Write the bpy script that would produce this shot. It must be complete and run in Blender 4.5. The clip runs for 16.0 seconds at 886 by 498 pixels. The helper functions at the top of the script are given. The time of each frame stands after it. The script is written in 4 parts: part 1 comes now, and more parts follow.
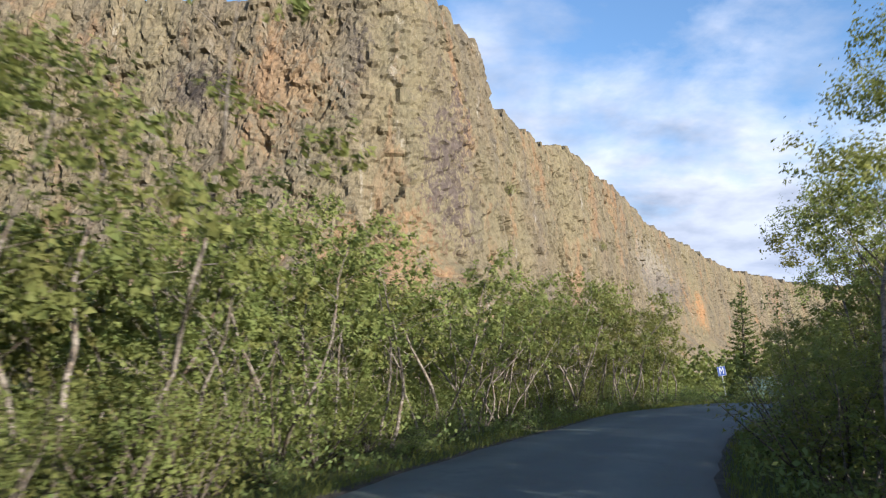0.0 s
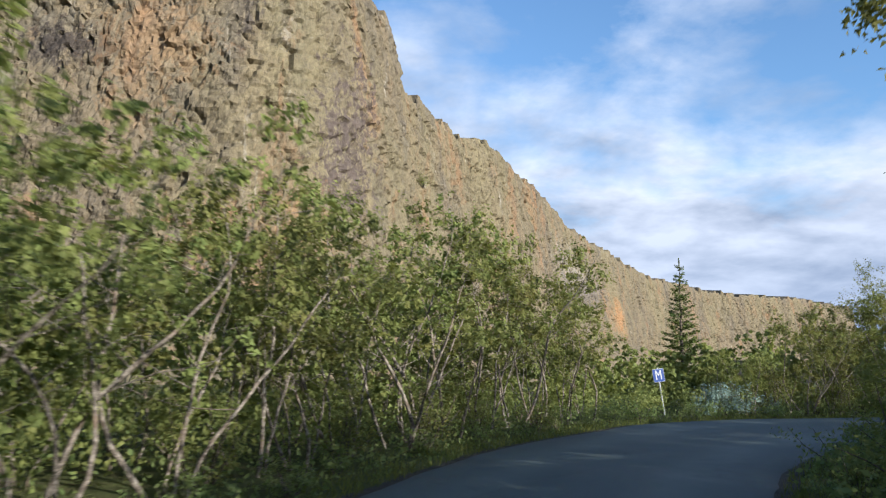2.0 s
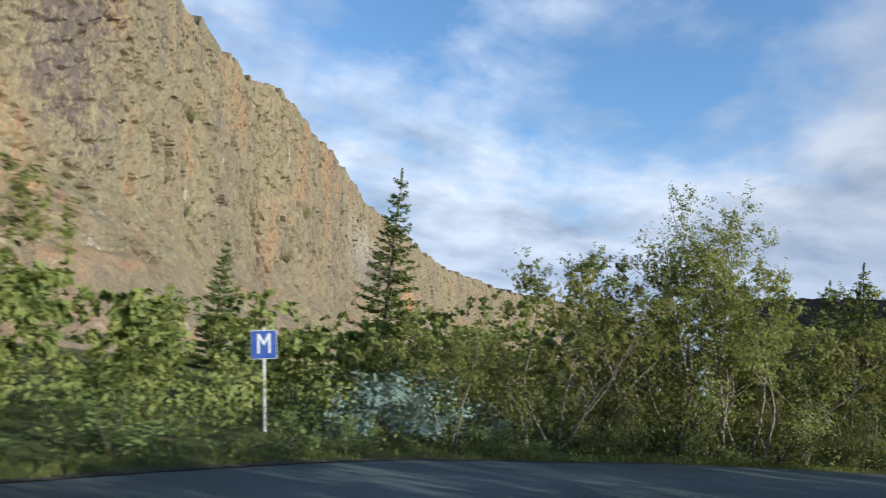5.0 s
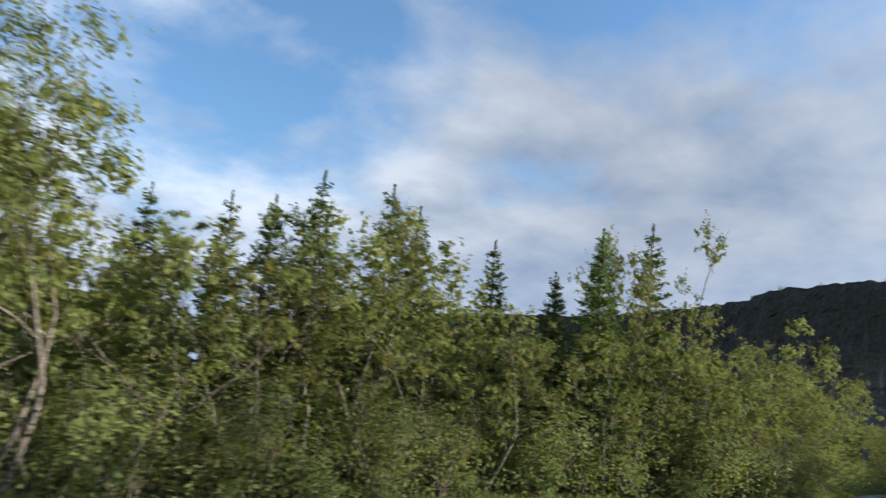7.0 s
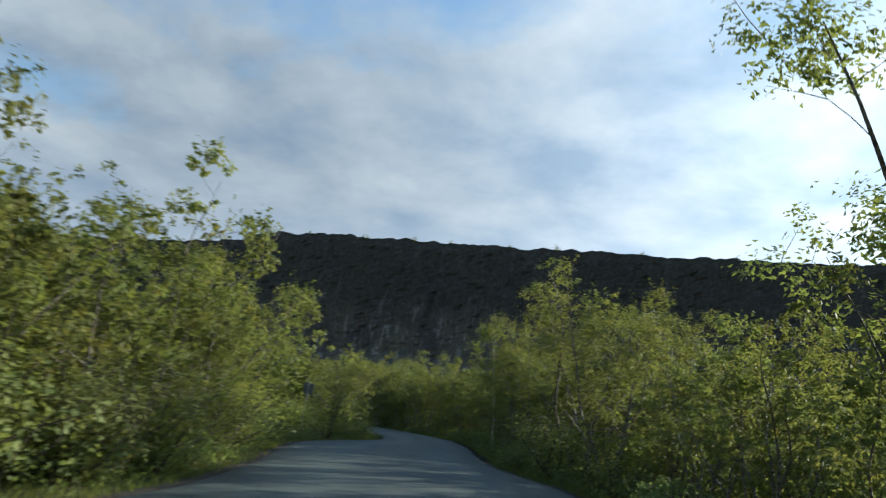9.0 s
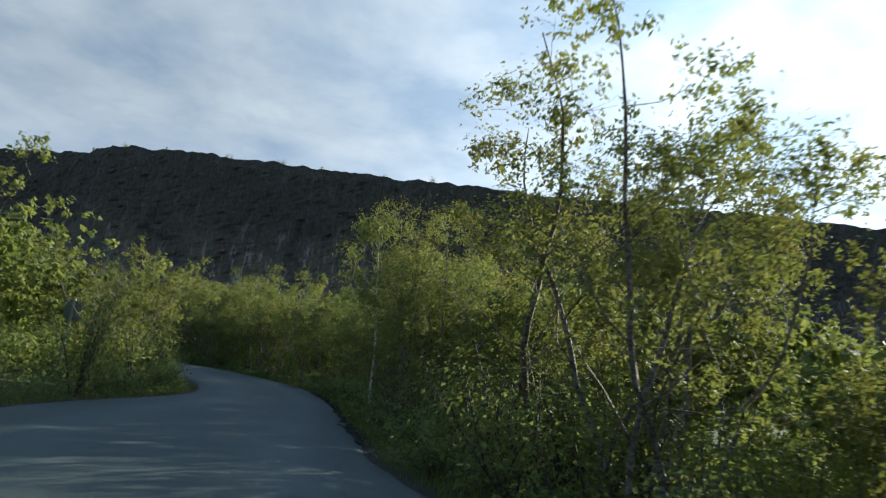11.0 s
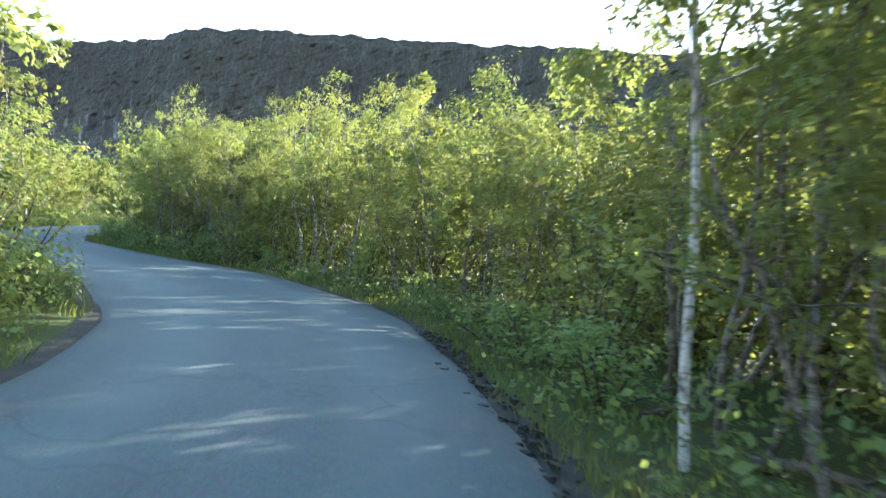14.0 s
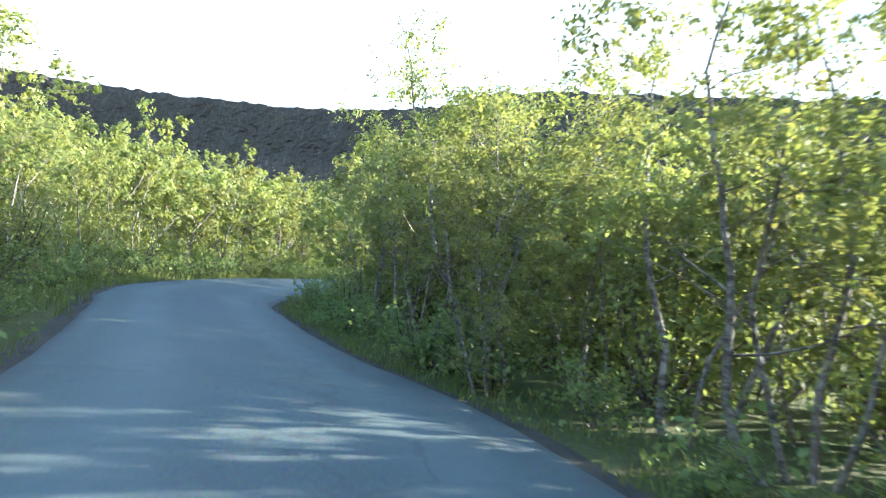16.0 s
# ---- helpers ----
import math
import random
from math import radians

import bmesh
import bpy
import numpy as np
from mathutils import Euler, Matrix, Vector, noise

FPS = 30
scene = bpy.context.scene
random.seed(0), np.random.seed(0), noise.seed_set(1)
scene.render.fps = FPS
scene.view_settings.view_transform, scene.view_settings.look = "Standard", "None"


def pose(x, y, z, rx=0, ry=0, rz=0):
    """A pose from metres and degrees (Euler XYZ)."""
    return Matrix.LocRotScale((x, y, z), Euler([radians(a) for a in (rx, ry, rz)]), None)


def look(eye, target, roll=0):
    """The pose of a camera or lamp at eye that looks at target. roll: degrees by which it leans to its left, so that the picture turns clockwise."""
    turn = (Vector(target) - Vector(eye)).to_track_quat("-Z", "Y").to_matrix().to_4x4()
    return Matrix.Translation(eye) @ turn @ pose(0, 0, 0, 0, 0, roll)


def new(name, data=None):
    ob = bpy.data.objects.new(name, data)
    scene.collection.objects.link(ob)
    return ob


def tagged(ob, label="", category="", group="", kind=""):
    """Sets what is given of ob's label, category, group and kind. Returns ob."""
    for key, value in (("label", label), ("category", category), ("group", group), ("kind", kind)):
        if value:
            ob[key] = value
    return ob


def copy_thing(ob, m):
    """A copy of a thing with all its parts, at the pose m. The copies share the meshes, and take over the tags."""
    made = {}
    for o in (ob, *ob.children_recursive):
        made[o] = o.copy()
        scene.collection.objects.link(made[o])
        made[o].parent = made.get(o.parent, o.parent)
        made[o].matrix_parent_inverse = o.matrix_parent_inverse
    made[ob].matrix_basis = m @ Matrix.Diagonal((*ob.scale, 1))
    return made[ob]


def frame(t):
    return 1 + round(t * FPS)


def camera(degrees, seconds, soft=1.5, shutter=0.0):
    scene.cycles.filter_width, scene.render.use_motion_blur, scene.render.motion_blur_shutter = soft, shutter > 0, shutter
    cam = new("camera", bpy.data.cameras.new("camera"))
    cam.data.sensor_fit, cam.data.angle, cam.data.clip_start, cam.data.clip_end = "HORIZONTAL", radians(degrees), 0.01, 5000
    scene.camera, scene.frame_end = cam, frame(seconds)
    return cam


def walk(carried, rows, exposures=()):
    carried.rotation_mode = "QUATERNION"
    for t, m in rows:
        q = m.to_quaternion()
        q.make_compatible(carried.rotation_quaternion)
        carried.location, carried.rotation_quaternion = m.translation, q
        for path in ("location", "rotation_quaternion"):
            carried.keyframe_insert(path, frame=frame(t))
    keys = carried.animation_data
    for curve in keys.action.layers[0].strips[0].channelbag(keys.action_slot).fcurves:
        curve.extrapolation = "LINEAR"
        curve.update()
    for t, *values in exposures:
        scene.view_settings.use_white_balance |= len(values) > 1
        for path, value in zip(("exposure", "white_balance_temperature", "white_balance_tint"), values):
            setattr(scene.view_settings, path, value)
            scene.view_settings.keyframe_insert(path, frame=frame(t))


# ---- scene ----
cam = camera(59.3, 16.0, soft=1.2, shutter=0.26)
PATH = [
    (0, (2.023, 1.342, 1.339), (2.039, 3.318, 1.651), 0.3),
    (0.5, (2.969, 4.555, 1.32), (3.002, 6.528, 1.647), -0.5),
    (1, (3.879, 7.726, 1.31), (3.963, 9.695, 1.65), -0.5),
    (1.5, (4.815, 10.891, 1.268), (4.956, 12.858, 1.603), 0.4),
    (2, (5.751, 13.855, 1.259), (5.96, 15.816, 1.588), 0.5),
    (2.5, (6.794, 16.711, 1.273), (7.062, 18.664, 1.609), 0.9),
    (3, (8.06, 19.526, 1.242), (8.403, 21.467, 1.581), 0.5),
    (3.2, (8.609, 20.444, 1.265), (8.981, 22.38, 1.601), 0.8),
    (5.3, (16.106, 29.849, 1.281), (16.894, 31.659, 1.602), 6.2),
    (5.5, (16.986, 30.698, 1.281), (17.863, 32.458, 1.646), 5.9),
    (6, (19.333, 32.448, 1.294), (20.448, 34.057, 1.707), 4.5),
    (6.5, (21.749, 33.626, 1.273), (23.089, 35.043, 1.719), 4.7),
    (7, (24.36, 34.44, 1.223), (25.885, 35.661, 1.651), 5.4),
    (7.5, (26.964, 34.889, 1.167), (28.652, 35.85, 1.64), 5.0),
    (8, (29.719, 35.337, 1.155), (31.546, 36.015, 1.607), 5.5),
    (8.5, (32.446, 35.614, 1.246), (34.362, 35.986, 1.684), 5.9),
    (9, (35.224, 35.746, 1.331), (37.181, 35.827, 1.732), 6.5),
    (9.2, (36.289, 35.731, 1.32), (38.243, 35.703, 1.744), 6.7),
    (11.3, (47.734, 35.669, 1.481), (49.696, 35.386, 1.75), 7.8),
    (11.5, (48.752, 35.703, 1.47), (50.721, 35.445, 1.71), 8.6),
    (12, (51.244, 35.72, 1.449), (53.228, 35.516, 1.6), 8.5),
    (12.5, (53.637, 35.748, 1.416), (55.624, 35.544, 1.516), 8.0),
    (13, (56.057, 35.827, 1.328), (58.05, 35.669, 1.404), 7.6),
    (13.5, (58.496, 35.906, 1.273), (60.491, 35.776, 1.331), 7.0),
    (14, (61.053, 35.97, 1.21), (63.05, 35.887, 1.162), 5.3),
    (14.5, (63.655, 36.274, 1.216), (65.653, 36.35, 1.17), 7.7),
    (15, (66.245, 36.779, 1.18), (68.225, 37.062, 1.202), 9.7),
    (15.5, (68.877, 37.414, 1.136), (70.82, 37.889, 1.161), 10.0),
    (16, (71.421, 38.146, 1.166), (73.315, 38.787, 1.197), 8.3),
]
EXPOSURES = [(0, 0.96, 6250, 12), (3.0, 0.80, 6050, 8), (5.5, 0.76, 6100, 7), (8.0, 0.92, 6300, 5), (9.2, 0.74, 6250, -3), (11.4, 0.96, 6250, -1), (12.0, 1.66, 6250, -2), (12.5, 2.18, 6200, -3), (13.5, 2.88, 6200, -1), (14.5, 3.26, 6100, 1), (15.2, 3.24, 6000, 2), (16.0, 3.14, 5950, 3)]
walk(cam, [(t, look(eye, target, roll)) for t, eye, target, roll in PATH], EXPOSURES)

# ---- world and sun ----
SUN_AZ, SUN_EL = radians(138.0), radians(15.5)
SUN_DIR = Vector((math.sin(SUN_AZ) * math.cos(SUN_EL), math.cos(SUN_AZ) * math.cos(SUN_EL), math.sin(SUN_EL)))


class Nodes:
    """Short hand to build a node tree."""

    def __init__(self, tree):
        self.tree = tree
        tree.nodes.clear()

    def add(self, kind, inputs=None, **props):
        n = self.tree.nodes.new(kind)
        for k, v in props.items():
            setattr(n, k, v)
        for k, v in (inputs or {}).items():
            self.put(n.inputs[k], v)
        return n

    def put(self, socket, v):
        if isinstance(v, bpy.types.NodeSocket):
            self.tree.links.new(v, socket)
        else:
            socket.default_value = v

    def math(self, op, a, b=0.0, clamp=False):
        n = self.add("ShaderNodeMath", operation=op, use_clamp=clamp)
        self.put(n.inputs[0], a)
        self.put(n.inputs[1], b)
        return n.outputs[0]

    def vmath(self, op, a, b=(0, 0, 0)):
        n = self.add("ShaderNodeVectorMath", operation=op)
        self.put(n.inputs[0], a)
        self.put(n.inputs[1], b)
        return n.outputs["Value"] if op in ("DOT_PRODUCT", "LENGTH") else n.outputs[0]

    def noise(self, vector, scale, detail=4.0, rough=0.55, distort=0.0):
        n = self.add("ShaderNodeTexNoise", {"Scale": scale, "Detail": detail, "Roughness": rough, "Distortion": distort})
        if vector is not None:
            self.put(n.inputs["Vector"], vector)
        return n.outputs["Fac"]

    def ramp(self, fac, *stops):
        n = self.add("ShaderNodeValToRGB", {"Fac": fac})
        e = n.color_ramp.elements
        while len(e) < len(stops):
            e.new(0.5)
        for el, (p, c) in zip(e, stops):
            el.position = p
            el.color = (*c, 1) if isinstance(c, tuple) else (c, c, c, 1)
        return n.outputs["Color"]

    def mix(self, fac, a, b, blend="MIX"):
        n = self.add("ShaderNodeMix", data_type="RGBA", blend_type=blend)
        self.put(n.inputs[0], fac)
        for k, v in ((6, a), (7, b)):
            self.put(n.inputs[k], (*v, 1) if isinstance(v, tuple) and len(v) == 3 else v)
        return n.outputs[2]

    def scaled(self, vector, x, y, z):
        return self.add("ShaderNodeMapping", {"Vector": vector, "Scale": (x, y, z)}).outputs[0]

    def maprange(self, v, a, b, c=0.0, d=1.0):
        return self.add("ShaderNodeMapRange", {"Value": v, "From Min": a, "From Max": b, "To Min": c, "To Max": d}).outputs[0]


def build_world():
    world = bpy.data.worlds.new("sky")
    scene.world = world
    world.use_nodes = True
    n = Nodes(world.node_tree)
    sky = n.add("ShaderNodeTexSky", sky_type="NISHITA", sun_disc=False, sun_elevation=SUN_EL, sun_rotation=SUN_AZ,
                air_density=1.0, dust_density=0.6, ozone_density=2.0)
    d = n.add("ShaderNodeTexCoord").outputs["Generated"]
    d = n.vmath("NORMALIZE", d)
    xyz = n.add("ShaderNodeSeparateXYZ", {"Vector": d})
    up = n.math("MAXIMUM", xyz.outputs["Z"], 0.0)
    flat = n.add("ShaderNodeCombineXYZ", {"X": n.math("DIVIDE", xyz.outputs["X"], n.math("ADD", up, 0.22)),
                                          "Y": n.math("DIVIDE", xyz.outputs["Y"], n.math("ADD", up, 0.22))}).outputs[0]
    big = n.noise(flat, 0.9, 5, 0.55, 0.35)
    small = n.noise(n.scaled(flat, 1, 1, 1), 2.6, 7, 0.6, 0.12)
    dense = n.math("ADD", n.math("MULTIPLY", big, 0.62), n.math("MULTIPLY", small, 0.38))
    toward = n.vmath("DOT_PRODUCT", d, tuple(SUN_DIR))
    # more cloud low down and towards the sun
    dense = n.math("ADD", dense, n.maprange(up, 0.18, 0.50, 0.16, -0.13))
    dense = n.math("ADD", dense, n.maprange(toward, -0.25, 0.7, -0.02, 0.13))
    cover = n.maprange(dense, 0.42, 0.57)
    puffs = n.math("SUBTRACT", n.noise(flat, 2.7, 5, 0.55, 0.12), n.maprange(toward, 0.05, 0.6, 0.0, 0.075))
    shade = n.maprange(puffs, 0.28, 0.61)
    lit = n.mix(n.maprange(toward, -0.25, 0.3), (5.4, 5.7, 6.4), (2.95, 3.15, 3.65))
    cloud = n.mix(shade, (1.6, 2.0, 2.75), lit)
    low = n.maprange(up, 0.04, 0.26, 0.75, 0.0)
    cloud = n.mix(low, cloud, (2.3, 2.9, 4.1))
    glow = n.math("POWER", n.math("MAXIMUM", toward, 0.0), 5.0)
    bright = n.math("ADD", n.math("MULTIPLY", glow, 2.2), 1.0)
    cloud = n.vmath("SCALE", cloud)
    cloud.node.inputs["Scale"].default_value = 1.0
    n.put(cloud.node.inputs["Scale"], bright)
    blue = n.vmath("SCALE", n.vmath("MULTIPLY", sky.outputs[0], (0.86, 1.0, 1.12)))
    blue.node.inputs["Scale"].default_value = SKY_BLUE
    colour = n.mix(cover, blue, cloud)
    bg = n.add("ShaderNodeBackground", {"Color": colour, "Strength": 0.1})
    n.add("ShaderNodeOutputWorld", {"Surface": bg.outputs[0]})


SKY_BLUE = 1.25
build_world()
sun = new("sun", bpy.data.lights.new("sun", "SUN"))
sun.data.energy, sun.data.angle, sun.data.color = 5.0, radians(0.6), (1.0, 0.93, 0.80)
sun.matrix_basis = look(SUN_DIR * 300, (0, 0, 0))


# ---- materials ----
def material(name):
    m = bpy.data.materials.new(name)
    m.use_nodes = True
    return m, Nodes(m.node_tree)


def finish(n, colour, rough=0.8, bump=None, strength=0.4, distance=0.02, spec=0.3, **more):
    inputs = {"Base Color": colour, "Roughness": rough, "Specular IOR Level": spec}
    if bump is not None:
        inputs["Normal"] = n.add("ShaderNodeBump", {"Height": bump, "Strength": strength, "Distance": distance}).outputs[0]
    b = n.add("ShaderNodeBsdfPrincipled", inputs | more)
    n.add("ShaderNodeOutputMaterial", {"Surface": b.outputs[0]})


def leaf_material(name, dark, light, yellow, translucent=0.44):
    m, n = material(name)
    island = n.add("ShaderNodeNewGeometry").outputs["Random Per Island"]
    own = n.add("ShaderNodeObjectInfo").outputs["Random"]
    pos = n.add("ShaderNodeTexCoord").outputs["Object"]
    patch = n.noise(pos, 1.3, 3)
    c = n.mix(island, dark, light)
    c = n.mix(n.maprange(patch, 0.42, 0.72, 0.0, 0.75), c, yellow)
    c = n.mix(n.math("MULTIPLY", own, 0.45), c, light)
    hsv = n.add("ShaderNodeHueSaturation", {"Color": c, "Hue": n.maprange(own, 0, 1, 0.485, 0.512), "Value": n.maprange(own, 0, 1, 0.8, 1.2)})
    c = hsv.outputs[0]
    front = n.add("ShaderNodeBsdfPrincipled", {"Base Color": c, "Roughness": 0.68, "Specular IOR Level": 0.2})
    back = n.add("ShaderNodeBsdfTranslucent", {"Color": n.mix(1.0, c, (1.34, 1.27, 0.90), "MULTIPLY")})
    mix = n.add("ShaderNodeMixShader", {0: translucent, 1: front.outputs[0], 2: back.outputs[0]})
    n.add("ShaderNodeOutputMaterial", {"Surface": mix.outputs[0]})
    return m


def bark_material(name, pale, dark, threshold):
    m, n = material(name)
    pos = n.add("ShaderNodeTexCoord").outputs["Object"]
    bands = n.noise(n.scaled(pos, 4, 4, 7), 2.5, 5, 0.7, 0.6)
    blot = n.noise(pos, 3.0, 3)
    c = n.mix(n.maprange(bands, threshold - 0.06, threshold + 0.12), dark, pale)
    c = n.mix(n.maprange(blot, 0.5, 0.7, 0.0, 0.7), c, (0.16, 0.11, 0.075))
    finish(n, c, 0.8, bands, 0.6, 0.01)
    return m


def rock_material(name, tan, grey, rust, rust_amount, pale_amount, stained=0.5, marks=(), heath=None, relief=1.0):
    """Weathered basalt. marks: patches (centre, radii, colour, strength); heath: heights between which growth takes over."""
    m, n = material(name)
    pos = n.add("ShaderNodeTexCoord").outputs["Object"]
    tall = n.scaled(pos, 1, 1, 0.35)
    broad = n.noise(tall, 0.045, 4, 0.6, 0.5)
    mid = n.noise(tall, 0.22, 5, 0.62, 0.4)
    fine = n.noise(n.scaled(pos, 1, 1, 0.6), 1.1, 7, 0.75)
    grain = n.noise(n.scaled(pos, 1, 1, 0.45), 4.0, 5, 0.75)
    c = n.mix(n.maprange(mid, 0.36, 0.66), tan, grey)
    c = n.mix(n.maprange(broad, 0.40, 0.62, 0.0, 0.6), c, n.mix(fine, tan, (0.20, 0.185, 0.10)))
    rusty = n.noise(n.vmath("ADD", tall, (51, 7, 3)), 0.10, 6, 0.70, 0.8)
    c = n.mix(n.maprange(rusty, 0.60 - rust_amount, 0.72 - rust_amount, 0.0, 0.75), c, rust)
    streak = n.noise(n.scaled(n.vmath("ADD", pos, (9, 31, 0)), 1, 1, 0.16), 0.42, 6, 0.72, 0.3)
    c = n.mix(n.maprange(streak, 0.63 - pale_amount, 0.73 - pale_amount, 0.0, 0.7), c, n.mix(0.6, tan, (0.52, 0.49, 0.43)))
    dark = n.noise(n.vmath("ADD", n.scaled(pos, 1, 1, 0.5), (3, 77, 21)), 0.17, 7, 0.75, 1.0)
    c = n.mix(n.maprange(dark, 0.56, 0.68, 0.0, stained), c, (0.105, 0.088, 0.075))
    for centre, radii, colour, strength in marks:
        gone = n.vmath("LENGTH", n.vmath("DIVIDE", n.vmath("SUBTRACT", pos, centre), radii))
        ragged = n.math("ADD", gone, n.math("MULTIPLY", n.math("SUBTRACT", n.math("ADD", fine, dark), 1.0), 4.5))
        c = n.mix(n.maprange(ragged, 0.55, 1.05, strength, 0.0), c, colour)
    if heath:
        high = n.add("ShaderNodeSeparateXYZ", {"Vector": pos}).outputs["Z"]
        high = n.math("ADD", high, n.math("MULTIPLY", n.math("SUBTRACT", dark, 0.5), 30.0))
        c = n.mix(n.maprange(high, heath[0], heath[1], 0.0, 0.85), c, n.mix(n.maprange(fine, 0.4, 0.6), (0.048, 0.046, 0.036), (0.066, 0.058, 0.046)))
    c = n.mix(0.55, c, n.mix(1.0, c, n.ramp(fine, (0.28, 0.35), (0.72, 1.55)), "MULTIPLY"))
    c = n.mix(0.45, c, n.mix(1.0, c, n.ramp(grain, (0.28, 0.35), (0.72, 1.55)), "MULTIPLY"))
    bent = n.vmath("ADD", n.scaled(pos, 1, 1, 0.55), n.vmath("SCALE", n.add("ShaderNodeTexNoise", {"Vector": pos, "Scale": 0.9}).outputs["Color"]))
    crack = n.add("ShaderNodeTexVoronoi", {"Vector": bent, "Scale": 0.85}, feature="DISTANCE_TO_EDGE").outputs["Distance"]
    split = n.maprange(crack, 0.0, 0.09)
    # some cracks are darkened in colour as well, painting in their shade
    c = n.mix(n.math("MULTIPLY", n.maprange(crack, 0.0, 0.05, 0.5, 0.0), n.maprange(dark, 0.45, 0.60)), c, (0.075, 0.062, 0.05))
    h = n.math("ADD", n.math("ADD", n.math("MULTIPLY", fine, 1.0), n.math("MULTIPLY", grain, 0.35)), n.math("MULTIPLY", split, 0.22))
    finish(n, c, 0.94, h, relief, 0.8, 0.1)
    return m


def asphalt_material():
    m, n = material("asphalt")
    pos = n.add("ShaderNodeTexCoord").outputs["Object"]
    grain = n.noise(pos, 55.0, 3, 0.7)
    stone = n.add("ShaderNodeTexVoronoi", {"Vector": pos, "Scale": 70.0}).outputs["Color"]
    wear = n.noise(pos, 0.55, 5, 0.6, 0.5)
    patch = n.noise(pos, 2.3, 4, 0.6)
    c = n.mix(n.maprange(wear, 0.35, 0.68), (0.043, 0.058, 0.058), (0.072, 0.095, 0.093))
    c = n.mix(n.maprange(patch, 0.45, 0.75, 0.0, 0.5), c, (0.064, 0.070, 0.067))
    c = n.mix(0.30, c, n.mix(1.0, c, stone, "OVERLAY"))
    c = n.mix(n.maprange(grain, 0.62, 0.75, 0.0, 0.5), c, (0.18, 0.175, 0.17))
    across = n.add("ShaderNodeAttribute", attribute_name="across").outputs["Fac"]
    length = n.add("ShaderNodeAttribute", attribute_name="along").outputs["Fac"]
    wander = n.math("MULTIPLY", n.math("SUBTRACT", n.noise(n.add("ShaderNodeCombineXYZ", {"X": length}).outputs[0], 0.06, 2), 0.5), 0.25)
    track = n.math("ABSOLUTE", n.math("SUBTRACT", n.math("ABSOLUTE", n.math("SUBTRACT", n.math("ADD", across, wander), 0.5)), 0.24))
    worn = n.math("MULTIPLY", n.maprange(track, 0.03, 0.13, 0.55, 0.0), n.maprange(patch, 0.3, 0.6, 0.5, 1.0))
    c = n.mix(worn, c, (0.096, 0.122, 0.118))
    rim = n.math("ADD", n.math("ABSOLUTE", n.math("SUBTRACT", across, 0.5)), n.math("MULTIPLY", n.math("SUBTRACT", patch, 0.5), 0.12))
    c = n.mix(n.maprange(rim, 0.42, 0.49, 0.0, 0.6), c, (0.048, 0.049, 0.050))
    seam = n.add("ShaderNodeTexVoronoi", {"Vector": n.vmath("ADD", pos, n.add("ShaderNodeTexNoise", {"Vector": pos, "Scale": 1.5}).outputs["Color"]), "Scale": 0.33}, feature="DISTANCE_TO_EDGE").outputs["Distance"]
    c = n.mix(n.maprange(seam, 0.002, 0.010, 0.35, 0.0), c, (0.03, 0.03, 0.03))
    finish(n, c, n.maprange(wear, 0.3, 0.7, 0.62, 0.85), n.math("ADD", grain, n.math("MULTIPLY", patch, 0.6)), 0.5, 0.012, 0.35)
    return m


def ground_material():
    m, n = material("forest_floor")
    pos = n.add("ShaderNodeTexCoord").outputs["Object"]
    a, b, f = n.noise(pos, 0.5, 5), n.noise(pos, 2.7, 5, 0.65), n.noise(pos, 17.0, 5, 0.7)
    c = n.mix(n.maprange(a, 0.35, 0.65), (0.066, 0.082, 0.030), (0.100, 0.108, 0.042))
    c = n.mix(n.maprange(b, 0.5, 0.7, 0, 0.8), c, (0.085, 0.062, 0.038))
    c = n.mix(0.5, c, n.mix(1.0, c, n.ramp(f, (0.25, 0.3), (0.7, 1.5)), "MULTIPLY"))
    finish(n, c, 0.95, n.math("ADD", f, b), 0.8, 0.08, 0.1)
    return m


def gravel_material():
    m, n = material("gravel")
    pos = n.add("ShaderNodeTexCoord").outputs["Object"]
    v = n.add("ShaderNodeTexVoronoi", {"Vector": pos, "Scale": 62.0})
    f = n.noise(pos, 3.0, 5, 0.65)
    c = n.mix(n.maprange(f, 0.35, 0.65), (0.045, 0.043, 0.038), (0.088, 0.076, 0.060))
    c = n.mix(0.18, c, n.mix(1.0, c, v.outputs["Color"], "OVERLAY"))
    finish(n, c, 0.9, n.math("ADD", v.outputs["Distance"], f), 0.9, 0.03, 0.2)
    return m


def plain_material(name, colour, rough=0.5, metal=0.0, dirt=0.25):
    m, n = material(name)
    pos = n.add("ShaderNodeTexCoord").outputs["Object"]
    f = n.noise(pos, 6.0, 5, 0.65)
    c = n.mix(n.maprange(f, 0.45, 0.75, 0.0, dirt), colour, (0.12, 0.11, 0.10))
    finish(n, c, n.maprange(f, 0.3, 0.7, rough, rough + 0.2), f, 0.15, 0.004, 0.4, Metallic=metal)
    return m


